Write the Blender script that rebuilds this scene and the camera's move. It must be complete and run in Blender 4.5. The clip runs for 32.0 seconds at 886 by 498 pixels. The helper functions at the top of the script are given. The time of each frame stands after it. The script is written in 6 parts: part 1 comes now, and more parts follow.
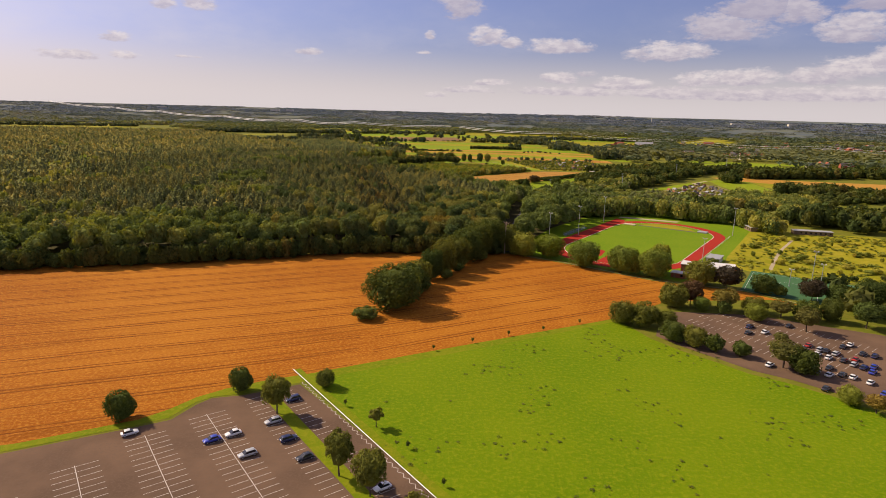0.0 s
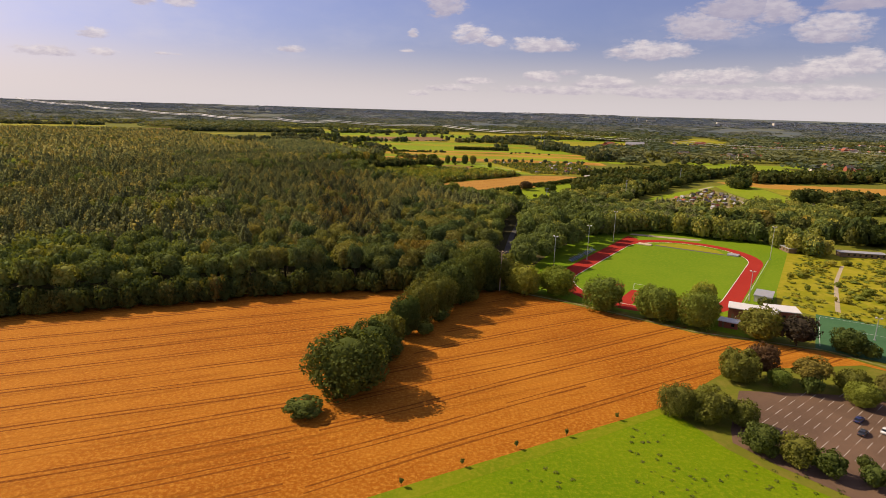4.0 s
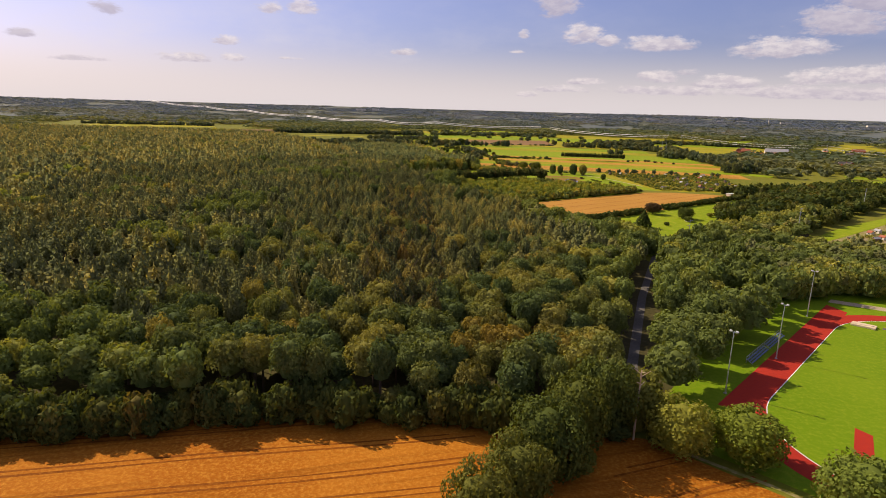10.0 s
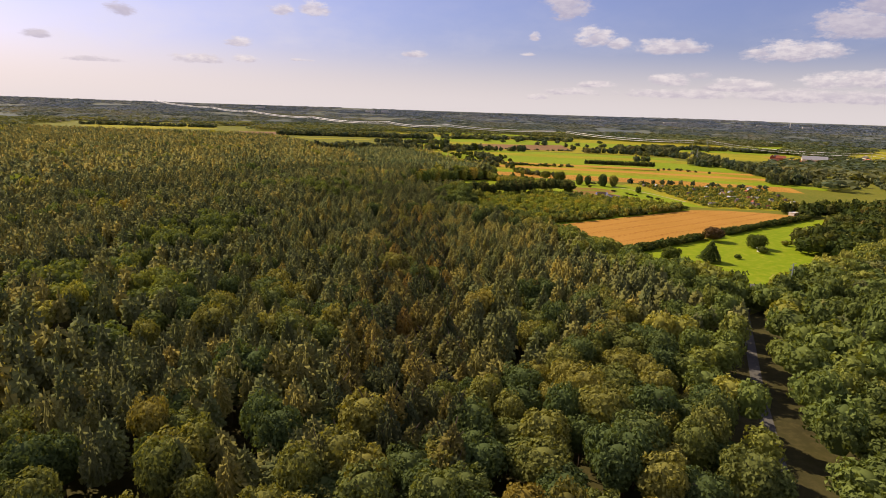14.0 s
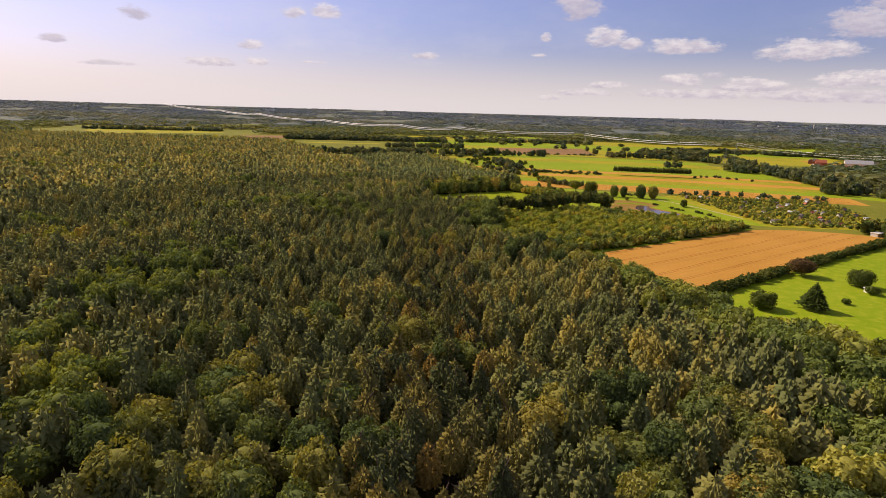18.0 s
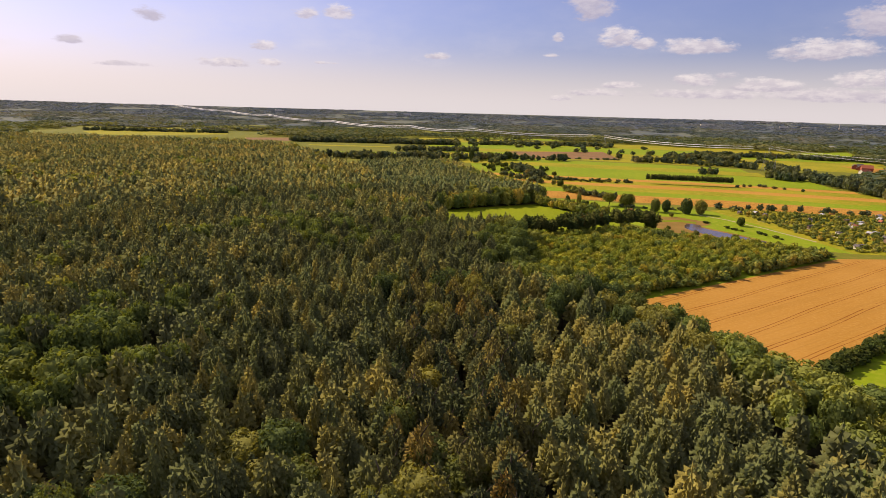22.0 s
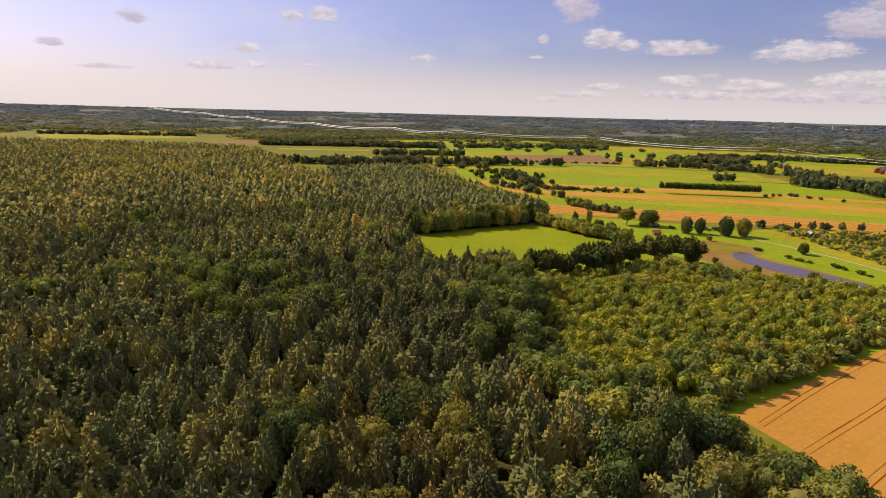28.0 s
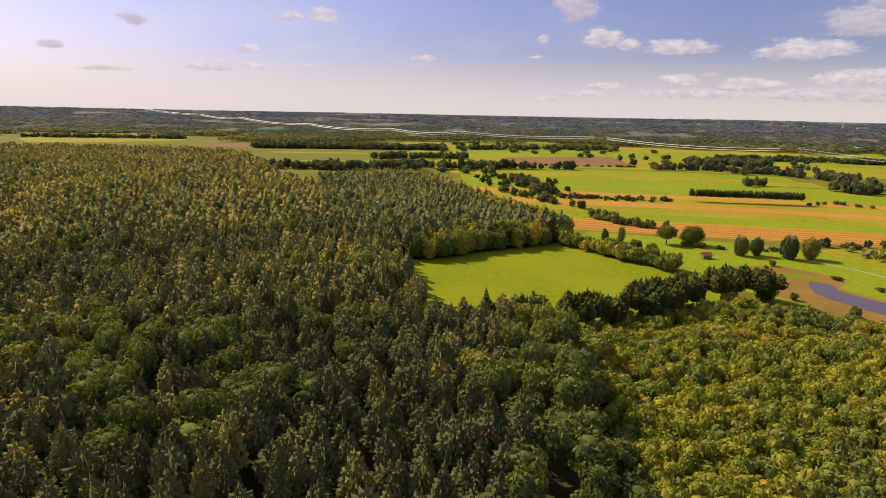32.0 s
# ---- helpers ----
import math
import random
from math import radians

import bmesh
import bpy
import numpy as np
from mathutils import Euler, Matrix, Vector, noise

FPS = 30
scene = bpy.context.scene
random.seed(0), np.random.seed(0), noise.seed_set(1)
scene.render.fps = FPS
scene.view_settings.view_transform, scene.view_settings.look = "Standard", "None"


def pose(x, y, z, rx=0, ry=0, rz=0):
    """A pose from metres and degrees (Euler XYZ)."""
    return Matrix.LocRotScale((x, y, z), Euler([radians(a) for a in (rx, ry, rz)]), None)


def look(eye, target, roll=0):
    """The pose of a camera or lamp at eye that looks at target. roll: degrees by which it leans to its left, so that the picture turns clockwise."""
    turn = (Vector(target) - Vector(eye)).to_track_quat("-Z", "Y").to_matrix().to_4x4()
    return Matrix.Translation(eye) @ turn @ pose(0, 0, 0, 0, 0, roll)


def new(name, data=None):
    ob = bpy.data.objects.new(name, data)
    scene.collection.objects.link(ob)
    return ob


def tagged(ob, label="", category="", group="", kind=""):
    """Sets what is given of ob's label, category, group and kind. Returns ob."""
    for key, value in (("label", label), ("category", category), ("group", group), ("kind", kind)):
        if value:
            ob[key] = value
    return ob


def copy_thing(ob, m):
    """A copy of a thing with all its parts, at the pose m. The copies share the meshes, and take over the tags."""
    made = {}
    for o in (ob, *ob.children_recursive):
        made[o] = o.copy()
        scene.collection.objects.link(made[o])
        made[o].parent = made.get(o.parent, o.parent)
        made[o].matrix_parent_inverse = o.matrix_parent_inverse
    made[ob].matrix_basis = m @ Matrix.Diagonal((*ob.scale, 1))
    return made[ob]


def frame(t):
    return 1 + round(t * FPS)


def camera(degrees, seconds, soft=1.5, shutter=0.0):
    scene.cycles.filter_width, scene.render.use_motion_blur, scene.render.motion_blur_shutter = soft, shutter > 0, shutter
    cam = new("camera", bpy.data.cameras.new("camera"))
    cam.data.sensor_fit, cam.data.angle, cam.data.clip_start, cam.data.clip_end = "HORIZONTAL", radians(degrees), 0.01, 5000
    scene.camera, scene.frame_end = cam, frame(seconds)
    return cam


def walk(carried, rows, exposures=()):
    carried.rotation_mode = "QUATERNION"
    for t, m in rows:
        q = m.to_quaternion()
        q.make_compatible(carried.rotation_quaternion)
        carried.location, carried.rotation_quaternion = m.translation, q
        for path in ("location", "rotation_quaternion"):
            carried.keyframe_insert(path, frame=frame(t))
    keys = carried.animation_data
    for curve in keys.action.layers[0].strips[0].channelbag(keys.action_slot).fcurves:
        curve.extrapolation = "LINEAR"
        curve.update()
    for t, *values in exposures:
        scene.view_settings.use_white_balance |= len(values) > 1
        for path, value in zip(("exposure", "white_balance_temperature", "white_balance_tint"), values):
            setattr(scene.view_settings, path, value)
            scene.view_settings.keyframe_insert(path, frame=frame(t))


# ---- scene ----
cam = camera(73.1, 32.0, soft=0.6)
PATH = [
    (0, (-3.566, 0.446, 82.106), (-3.566, 2.394, 81.656), 1.5),
    (0.5, (-3.089, 10.526, 82.149), (-3.078, 12.475, 81.703), 1.2),
    (1, (-2.672, 20.602, 82.136), (-2.652, 22.551, 81.687), 1.4),
    (1.5, (-2.317, 30.658, 82.105), (-2.286, 32.606, 81.655), 1.4),
    (2, (-2.011, 40.58, 81.981), (-1.971, 42.529, 81.531), 1.4),
    (2.5, (-1.898, 50.516, 82.052), (-1.85, 52.465, 81.602), 1.3),
    (3, (-1.868, 60.149, 81.972), (-1.81, 62.097, 81.523), 1.5),
    (3.5, (-1.632, 69.673, 82.135), (-1.579, 71.62, 81.681), 1.5),
    (5.5, (-0.02, 107.628, 81.886), (0.044, 109.576, 81.436), 2.0),
    (6, (1.13, 118.005, 81.765), (1.196, 119.953, 81.317), 1.7),
    (6.5, (2.763, 128.781, 81.426), (2.828, 130.73, 80.978), 1.8),
    (7, (4.423, 139.754, 81.08), (4.487, 141.702, 80.633), 1.7),
    (7.5, (5.905, 150.696, 80.888), (5.97, 152.645, 80.442), 1.7),
    (8, (6.999, 161.592, 80.762), (7.063, 163.541, 80.316), 1.7),
    (8.5, (7.5, 172.111, 81.044), (7.56, 174.06, 80.598), 1.8),
    (9, (6.948, 181.247, 81.506), (6.696, 183.178, 81.048), 1.6),
    (9.5, (5.476, 191.123, 82.08), (5.192, 193.049, 81.622), 1.6),
    (10, (3.513, 201.557, 82.165), (3.227, 203.483, 81.706), 1.6),
    (10.5, (1.286, 212.67, 82.109), (0.987, 214.594, 81.65), 1.6),
    (11, (-0.882, 224.221, 81.985), (-1.185, 226.145, 81.529), 1.6),
    (11.5, (-2.65, 236.215, 82.055), (-2.955, 238.138, 81.601), 1.6),
    (12, (-4.294, 248.251, 82.146), (-4.599, 250.174, 81.691), 1.6),
    (12.5, (-5.956, 259.804, 82.287), (-6.265, 261.728, 81.833), 1.7),
    (13, (-8.101, 270.83, 82.375), (-8.414, 272.752, 81.92), 1.7),
    (13.5, (-11.165, 281.036, 82.298), (-11.476, 282.959, 81.846), 1.9),
    (14, (-14.059, 290.692, 82.218), (-14.375, 292.614, 81.765), 1.9),
    (14.5, (-17.591, 300.062, 82.102), (-17.908, 301.983, 81.648), 2.1),
    (16.5, (-28.932, 337.89, 83.614), (-29.283, 339.806, 83.162), 1.8),
    (17, (-31.165, 346.957, 83.872), (-31.515, 348.874, 83.422), 1.7),
    (17.5, (-33.002, 356.062, 84.059), (-33.354, 357.979, 83.61), 1.6),
    (18, (-34.683, 365.518, 84.37), (-35.036, 367.435, 83.92), 1.6),
    (18.5, (-36.579, 375.529, 84.517), (-36.931, 377.447, 84.07), 1.5),
    (19, (-38.872, 385.705, 84.656), (-39.221, 387.623, 84.208), 1.6),
    (19.5, (-41.204, 395.712, 84.783), (-41.551, 397.63, 84.334), 1.6),
    (20, (-43.713, 405.474, 84.985), (-44.061, 407.392, 84.535), 1.6),
    (20.5, (-46.201, 415.519, 85.338), (-46.553, 417.436, 84.888), 1.4),
    (21, (-48.808, 425.444, 85.621), (-49.161, 427.36, 85.171), 1.6),
    (21.5, (-51.575, 435.304, 85.916), (-51.921, 437.222, 85.465), 1.6),
    (22, (-54.136, 445.013, 86.122), (-54.525, 446.923, 85.672), 1.6),
    (22.5, (-56.255, 454.533, 86.27), (-56.607, 456.45, 85.823), 1.6),
    (23, (-58.06, 463.897, 86.32), (-58.373, 465.821, 85.874), 1.6),
    (23.5, (-59.334, 473.492, 86.226), (-59.635, 475.419, 85.784), 2.1),
    (24, (-60.405, 483.409, 86.145), (-60.748, 485.329, 85.701), 1.5),
    (24.5, (-61.517, 493.729, 86.098), (-61.875, 495.647, 85.656), 1.5),
    (25, (-63.018, 503.708, 86.039), (-63.377, 505.625, 85.594), 1.4),
    (25.5, (-64.578, 513.405, 85.766), (-64.938, 515.321, 85.32), 1.4),
    (27.5, (-69.64, 553.966, 82.861), (-69.978, 555.887, 82.419), 1.3),
    (28, (-71.146, 562.954, 82.66), (-71.494, 564.873, 82.217), 1.4),
    (28.5, (-73.446, 571.825, 82.675), (-73.793, 573.744, 82.232), 1.3),
    (29, (-76.171, 580.807, 82.69), (-76.51, 582.728, 82.247), 1.3),
    (29.5, (-78.964, 589.896, 82.641), (-79.296, 591.817, 82.196), 1.2),
    (30, (-81.408, 598.805, 82.607), (-81.734, 600.727, 82.161), 1.2),
    (31, (-85.002, 617.305, 82.479), (-85.335, 619.226, 82.034), 1.2),
    (32, (-88.089, 635.499, 82.535), (-88.44, 637.417, 82.093), 1.1),
]
walk(cam, [(t, look(eye, target, roll)) for t, eye, target, roll in PATH], [(0, -0.01, 7550, 16.0), (6, 0.0, 7550, 16.0), (9, 0.08, 7550, 16.0), (14, 0.14, 7550, 16.0), (22, 0.15, 7550, 16.0), (32, 0.11, 7550, 16.0)])

# ---- world, sun ----
SUN_AZ, SUN_EL = radians(-65), radians(39)
world = bpy.data.worlds.new("sky")
scene.world = world
world.use_nodes = True


class Nodes:
    """A short hand for node trees."""

    def __init__(self, tree):
        self.tree = tree

    def add(self, kind):
        return self.tree.nodes.new("ShaderNode" + kind)

    def link(self, a, b):
        if isinstance(a, (int, float)):
            b.default_value = a
        elif isinstance(a, tuple):
            b.default_value = a if len(a) == len(b.default_value) else (*a, 1)
        else:
            self.tree.links.new(a, b)

    def math(self, op, a, b=0.0, c=0.0):
        node = self.add("Math")
        node.operation = op
        for value, socket in zip((a, b, c), node.inputs):
            self.link(value, socket)
        return node.outputs[0]

    def mix(self, f, a, b, blend="MIX"):
        node = self.add("Mix")
        node.data_type, node.blend_type = "RGBA", blend
        self.link(f, node.inputs[0])
        self.link(a, node.inputs[6])
        self.link(b, node.inputs[7])
        return node.outputs[2]

    def noise(self, vector, scale, detail=4.0, rough=0.55, out=0):
        node = self.add("TexNoise")
        if vector is not None:
            self.link(vector, node.inputs["Vector"])
        node.inputs["Scale"].default_value = scale
        node.inputs["Detail"].default_value = detail
        node.inputs["Roughness"].default_value = rough
        return node.outputs[out]

    def span(self, value, low, high, to_low=0.0, to_high=1.0):
        node = self.add("MapRange")
        node.interpolation_type = "SMOOTHSTEP"
        for v, socket in zip((value, low, high, to_low, to_high), node.inputs):
            self.link(v, socket)
        return node.outputs[0]


def build_sky():
    tree = world.node_tree
    tree.nodes.clear()
    n = Nodes(tree)
    sky = n.add("TexSky")
    sky.sky_type, sky.sun_disc, sky.sun_elevation, sky.sun_rotation, sky.altitude = "NISHITA", False, SUN_EL, SUN_AZ, 80.0
    sky.air_density, sky.dust_density, sky.ozone_density = 1.0, 1.6, 2.5
    way = n.add("TexCoord").outputs["Generated"]
    parts = n.add("SeparateXYZ")
    n.link(way, parts.inputs[0])
    az = n.math("ARCTAN2", parts.outputs[0], parts.outputs[1])
    el = n.math("ARCSINE", parts.outputs[2])
    place = n.add("CombineXYZ")
    n.link(az, place.inputs[0])
    n.link(n.math("MULTIPLY", el, 2.3), place.inputs[1])
    swirl = n.math("SUBTRACT", n.math("ADD", n.math("MULTIPLY", n.noise(place.outputs[0], 24.0, 4.0, 0.55), 0.75), n.math("MULTIPLY", n.noise(place.outputs[0], 75.0, 6.0, 0.65), 0.55)), 0.65)
    # each cumulus: azimuth, elevation, half width, half height, thickness, how white it is; flat below, heaped above
    cover, bright, lift = -9.0, 0.0, 0.0
    for a, e, wa, we, weight, white in CLOUDS:
        wa, we = wa * 1.15, we * 1.2
        da = n.math("MULTIPLY_ADD", az, 1 / radians(wa), -a / wa)
        de = n.math("MULTIPLY_ADD", el, 1 / radians(we), -e / we)
        low = n.math("MINIMUM", n.math("MULTIPLY", de, 2.0), de)
        bell = n.math("SUBTRACT", weight, n.math("ADD", n.math("MULTIPLY", da, n.math("MULTIPLY", da, 0.85)), n.math("MULTIPLY", low, n.math("MULTIPLY", low, 0.85))))
        on = n.math("GREATER_THAN", bell, cover)
        bright = n.math("ADD", bright, n.math("MULTIPLY", on, n.math("SUBTRACT", white, bright)))
        lift = n.math("ADD", lift, n.math("MULTIPLY", on, n.math("SUBTRACT", de, lift)))
        cover = n.math("MAXIMUM", cover, bell)
    # Unseen cloud cover higher up, added to brighten the fill light.
    cover = n.math("MAXIMUM", cover, n.span(el, radians(12), radians(20), -1.0, 0.25))
    body = n.span(n.math("ADD", n.math("MAXIMUM", cover, -1.6), n.math("MULTIPLY", swirl, 3.0)), -0.15, 0.75)
    fine = n.noise(place.outputs[0], 55.0, 5.0, 0.6)
    lit = n.math("ADD", n.math("MULTIPLY", n.span(lift, -0.9, 1.0), 0.55), n.math("MULTIPLY", n.span(fine, 0.36, 0.66), 0.45))
    white = n.mix(n.math("MULTIPLY", lit, n.span(bright, 0.1, 1.0, 0.25, 1.0)), (4.0, 3.95, 5.4), (8.2, 8.15, 8.7))
    veil = n.span(n.noise(place.outputs[0], 5.0, 6.0, 0.6), 0.33, 0.75)
    west = n.span(az, radians(15), radians(-35), 0.35, 1.0)
    thin = n.math("MULTIPLY", n.math("MULTIPLY", veil, west), n.span(el, radians(12), radians(1), 0.08, 0.62))
    haze = n.span(el, radians(6.5), radians(0), 0.0, 0.82)
    tinted = n.mix(1.0, sky.outputs[0], (0.80, 0.80, 1.20), "MULTIPLY")
    base = n.mix(n.math("MAXIMUM", thin, haze), tinted, (7.3, 7.4, 8.2))
    col = n.mix(n.math("MULTIPLY", body, 0.78), base, white)
    back = n.add("Background")
    n.link(col, back.inputs[0])
    back.inputs[1].default_value = 0.098
    n.link(back.outputs[0], n.add("OutputWorld").inputs[0])


CLOUDS = [(3.6, 6.5, 1.5, 1.05, 1, 1), (5.7, 6.0, 1.0, 0.52, 0.9, 0.8), (9.8, 5.7, 2.5, 0.77, 1, 0.9), (1.0, 9.1, 1.8, 1.65, 0.9, 0.45), (19.2, 5.2, 3.0, 0.92, 1, 1), (23.4, 7.0, 3.1, 1.39, 0.95, 0.5),
          (26.0, 8.4, 2.8, 1.18, 1, 0.3), (28.8, 8.1, 1.9, 1.4, 0.95, 0.5), (32.7, 6.6, 2.5, 1.2, 1, 0.7), (34.0, 8.5, 2.3, 0.7, 1, 0.2), (10.2, 3.0, 1.4, 0.63, 1, 1), (12.7, 3.5, 0.9, 0.39, 0.8, 0.9),
          (4.2, 2.6, 1.7, 0.35, 0.9, 1), (1.8, 1.9, 2.4, 0.4, 0.8, 0.8), (11.3, 1.9, 4.7, 0.49, 0.9, 0.75), (15.9, 2.6, 2.6, 0.67, 1, 0.9), (22.4, 2.9, 1.8, 0.74, 1, 1), (25.4, 3.1, 2.5, 0.81, 1, 0.9),
          (30.4, 3.3, 1.7, 0.86, 1, 0.8), (32.6, 3.7, 2.0, 1.0, 1, 0.95), (35.2, 4.2, 1.2, 1.13, 1, 0.95), (20.0, 1.9, 4.9, 0.66, 0.9, 0.7), (27.0, 1.9, 5.5, 0.72, 0.95, 0.7), (33.3, 1.9, 3.8, 0.67, 0.95, 0.75),
          (-31.4, 3.5, 2.3, 0.51, 0.7, 0.9), (-27.9, 5.1, 1.1, 0.51, 0.9, 0.95), (-27.6, 3.7, 1.0, 0.44, 0.9, 0.95), (-24.4, 7.9, 1.2, 0.64, 0.8, 0.8), (-21.4, 8.1, 1.2, 0.78, 0.9, 0.85), (-12.5, 4.8, 1.0, 0.38, 0.9, 0.95),
          (-22.5, 3.9, 1.1, 0.18, 0.7, 0.95), (-1.7, 6.5, 0.5, 0.43, 0.8, 0.8), (-2.3, 5.1, 0.7, 0.2, 0.7, 0.9), (-1.2, 1.4, 1.1, 0.35, 0.8, 0.95), (-37.0, 6.9, 1.1, 0.67, 0.8, 0.25), (-42.7, 4.6, 1.0, 0.41, 0.7, 0.35),
          (-39.1, 3.0, 2.4, 0.26, 0.6, 0.5), (50, 4, 12, 2.5, 0.9, 0.8), (-75, 10, 16, 4, 0.7, 0.8), (140, 14, 40, 6, 0.7, 0.8), (-140, 12, 40, 6, 0.7, 0.8)]
build_sky()

sun = new("sun", bpy.data.lights.new("sun", "SUN"))
sun.data.energy, sun.data.angle, sun.data.color = 5.0, radians(0.6), (1.0, 0.90, 0.72)
sun.matrix_world = look((0, 0, 0), (-math.sin(SUN_AZ) * math.cos(SUN_EL), -math.cos(SUN_AZ) * math.cos(SUN_EL), -math.sin(SUN_EL)))
scene.view_settings.exposure = 0.0


# ---- materials ----
def material(name, rough=0.9, metallic=0.0, spec=0.3):
    mat = bpy.data.materials.new(name)
    mat.use_nodes = True
    n = Nodes(mat.node_tree)
    bsdf = mat.node_tree.nodes["Principled BSDF"]
    bsdf.inputs["Roughness"].default_value = rough
    bsdf.inputs["Metallic"].default_value = metallic
    bsdf.inputs["Specular IOR Level"].default_value = spec
    return mat, n, bsdf


def bump(n, bsdf, height, strength, distance):
    node = n.add("Bump")
    node.inputs["Strength"].default_value = strength
    node.inputs["Distance"].default_value = distance
    n.link(height, node.inputs["Height"])
    n.link(node.outputs[0], bsdf.inputs["Normal"])


def place_of(n):
    return n.add("NewGeometry").outputs["Position"]


def turned(n, angle, sx, sy):
    """World place, turned about z and stretched: x runs along the rows."""
    node = n.add("Mapping")
    node.vector_type = "TEXTURE"
    node.inputs["Rotation"].default_value = (0, 0, angle)
    node.inputs["Scale"].default_value = (sx, sy, 1)
    n.link(place_of(n), node.inputs[0])
    return node.outputs[0]


def plain(name, colour, rough=0.6, metallic=0.0, vary=0.25, scale=3.0, spec=0.4):
    mat, n, bsdf = material(name, rough, metallic, spec)
    grain = n.noise(n.add("TexCoord").outputs["Object"], scale, 5.0)
    dark = tuple(c * (1 - vary) for c in colour)
    light = tuple(min(1.0, c * (1 + vary)) for c in colour)
    n.link(n.mix(grain, dark, light), bsdf.inputs["Base Color"])
    bump(n, bsdf, n.noise(n.add("TexCoord").outputs["Object"], scale * 9, 3.0), 0.15, 0.02)
    return mat


def ground_mat(name, a, b, c, big=0.02, small=0.9, rows=None, row_dark=0.35, relief=0.25):
    """Grass, crop or soil: two tones in large patches, a third in fine grain; rows: (angle, spacing) of tractor lines."""
    mat, n, bsdf = material(name, 0.95, 0.0, 0.1)
    p = place_of(n)
    patch = n.span(n.noise(p, big, 5.0, 0.6), 0.35, 0.65)
    col = n.mix(patch, a, b)
    grain = n.noise(p, small, 6.0, 0.7)
    col = n.mix(n.span(grain, 0.42, 0.72), col, c)
    if rows:
        q = turned(n, rows[0], 1, 1)
        long = n.add("Mapping")
        long.vector_type = "TEXTURE"
        long.inputs["Scale"].default_value = (40, 1, 1)
        n.link(q, long.inputs[0])
        streak = n.math("ADD", n.math("MULTIPLY", n.noise(long.outputs[0], 0.62, 3.0, 0.65), 0.6), n.math("MULTIPLY", n.noise(long.outputs[0], 0.16, 4.0, 0.6), 0.4))
        col = n.mix(n.span(streak, 0.47, 0.66, 0.0, row_dark), col, tuple(v * 0.55 for v in a))
    n.link(col, bsdf.inputs["Base Color"])
    bump(n, bsdf, grain, relief, 0.4)
    return mat


def foliage(name, dark, mid, light, per_object=False, through_light=0.27):
    """Leaves: each tree its own tone, each leaf clump a little off it."""
    mat, n, bsdf = material(name, 0.85, 0.0, 0.04)
    if per_object:
        tone = n.add("ObjectInfo").outputs["Random"]
    else:
        attribute = n.add("Attribute")
        attribute.attribute_name = "tint"
        tone = attribute.outputs["Fac"]
    ramp = n.add("ValToRGB")
    els = ramp.color_ramp.elements
    els[0].position, els[0].color = 0.0, (*dark, 1)
    els[1].position, els[1].color = 1.0, (*light, 1)
    els.new(0.5).color = (*mid, 1)
    els.new(0.25).color = (mid[0] * 0.64, mid[1] * 0.78, mid[2] * 0.95, 1)
    els.new(0.96).color = (*light, 1)
    els[-1].color = (light[0] * 1.06, light[1] * 0.90, light[2] * 0.9, 1)
    n.link(tone, ramp.inputs[0])
    leaf = n.add("NewGeometry").outputs["Random Per Island"]
    col = n.mix(1.0, ramp.outputs[0], n.mix(leaf, (0.84, 0.83, 0.95), (1.29, 1.26, 1.40)), "MULTIPLY")
    n.link(col, bsdf.inputs["Base Color"])
    shine = n.add("BsdfTranslucent")
    n.link(n.mix(1.0, col, (1.5, 1.35, 0.5), "MULTIPLY"), shine.inputs[0])
    both = n.add("MixShader")
    both.inputs[0].default_value = through_light
    n.link(bsdf.outputs[0], both.inputs[1])
    n.link(shine.outputs[0], both.inputs[2])
    n.link(both.outputs[0], mat.node_tree.nodes["Material Output"].inputs[0])
    return mat


ROWS = radians(24)
M = {}
M["earth"] = ground_mat("rough_ground", (0.12, 0.14, 0.012), (0.165, 0.17, 0.018), (0.21, 0.175, 0.03), 0.006, 0.2)
M["stubble"] = ground_mat("stubble", (0.31, 0.088, 0.006), (0.42, 0.148, 0.014), (0.54, 0.230, 0.030), 0.011, 1.0, (ROWS, 3.0), 0.5, 0.6)
M["ripe"] = ground_mat("ripe_crop", (0.39, 0.190, 0.032), (0.43, 0.215, 0.042), (0.46, 0.245, 0.058), 0.02, 0.6, (radians(45), 3.0), 0.22)
M["tan"] = ground_mat("pale_stubble", (0.42, 0.205, 0.030), (0.46, 0.235, 0.040), (0.50, 0.275, 0.06), 0.02, 0.4, (radians(-3), 3.0), 0.3)
M["meadow"] = ground_mat("meadow_grass", (0.105, 0.190, 0.002), (0.142, 0.215, 0.003), (0.20, 0.245, 0.007), 0.02, 0.8, None, relief=0.55)
M["pasture"] = ground_mat("pasture", (0.165, 0.245, 0.006), (0.205, 0.275, 0.010), (0.28, 0.305, 0.022), 0.01, 0.2, None)
M["olive"] = ground_mat("rough_grass", (0.21, 0.215, 0.008), (0.30, 0.265, 0.014), (0.37, 0.30, 0.03), 0.012, 0.15, None)
M["plough"] = ground_mat("ploughed_soil", (0.20, 0.11, 0.05), (0.25, 0.14, 0.06), (0.28, 0.17, 0.08), 0.02, 0.5, (radians(5), 3.0), 0.3)
M["turf"] = ground_mat("sports_turf", (0.120, 0.215, 0.006), (0.150, 0.24, 0.008), (0.185, 0.26, 0.013), 0.02, 0.6, None, relief=0.08)
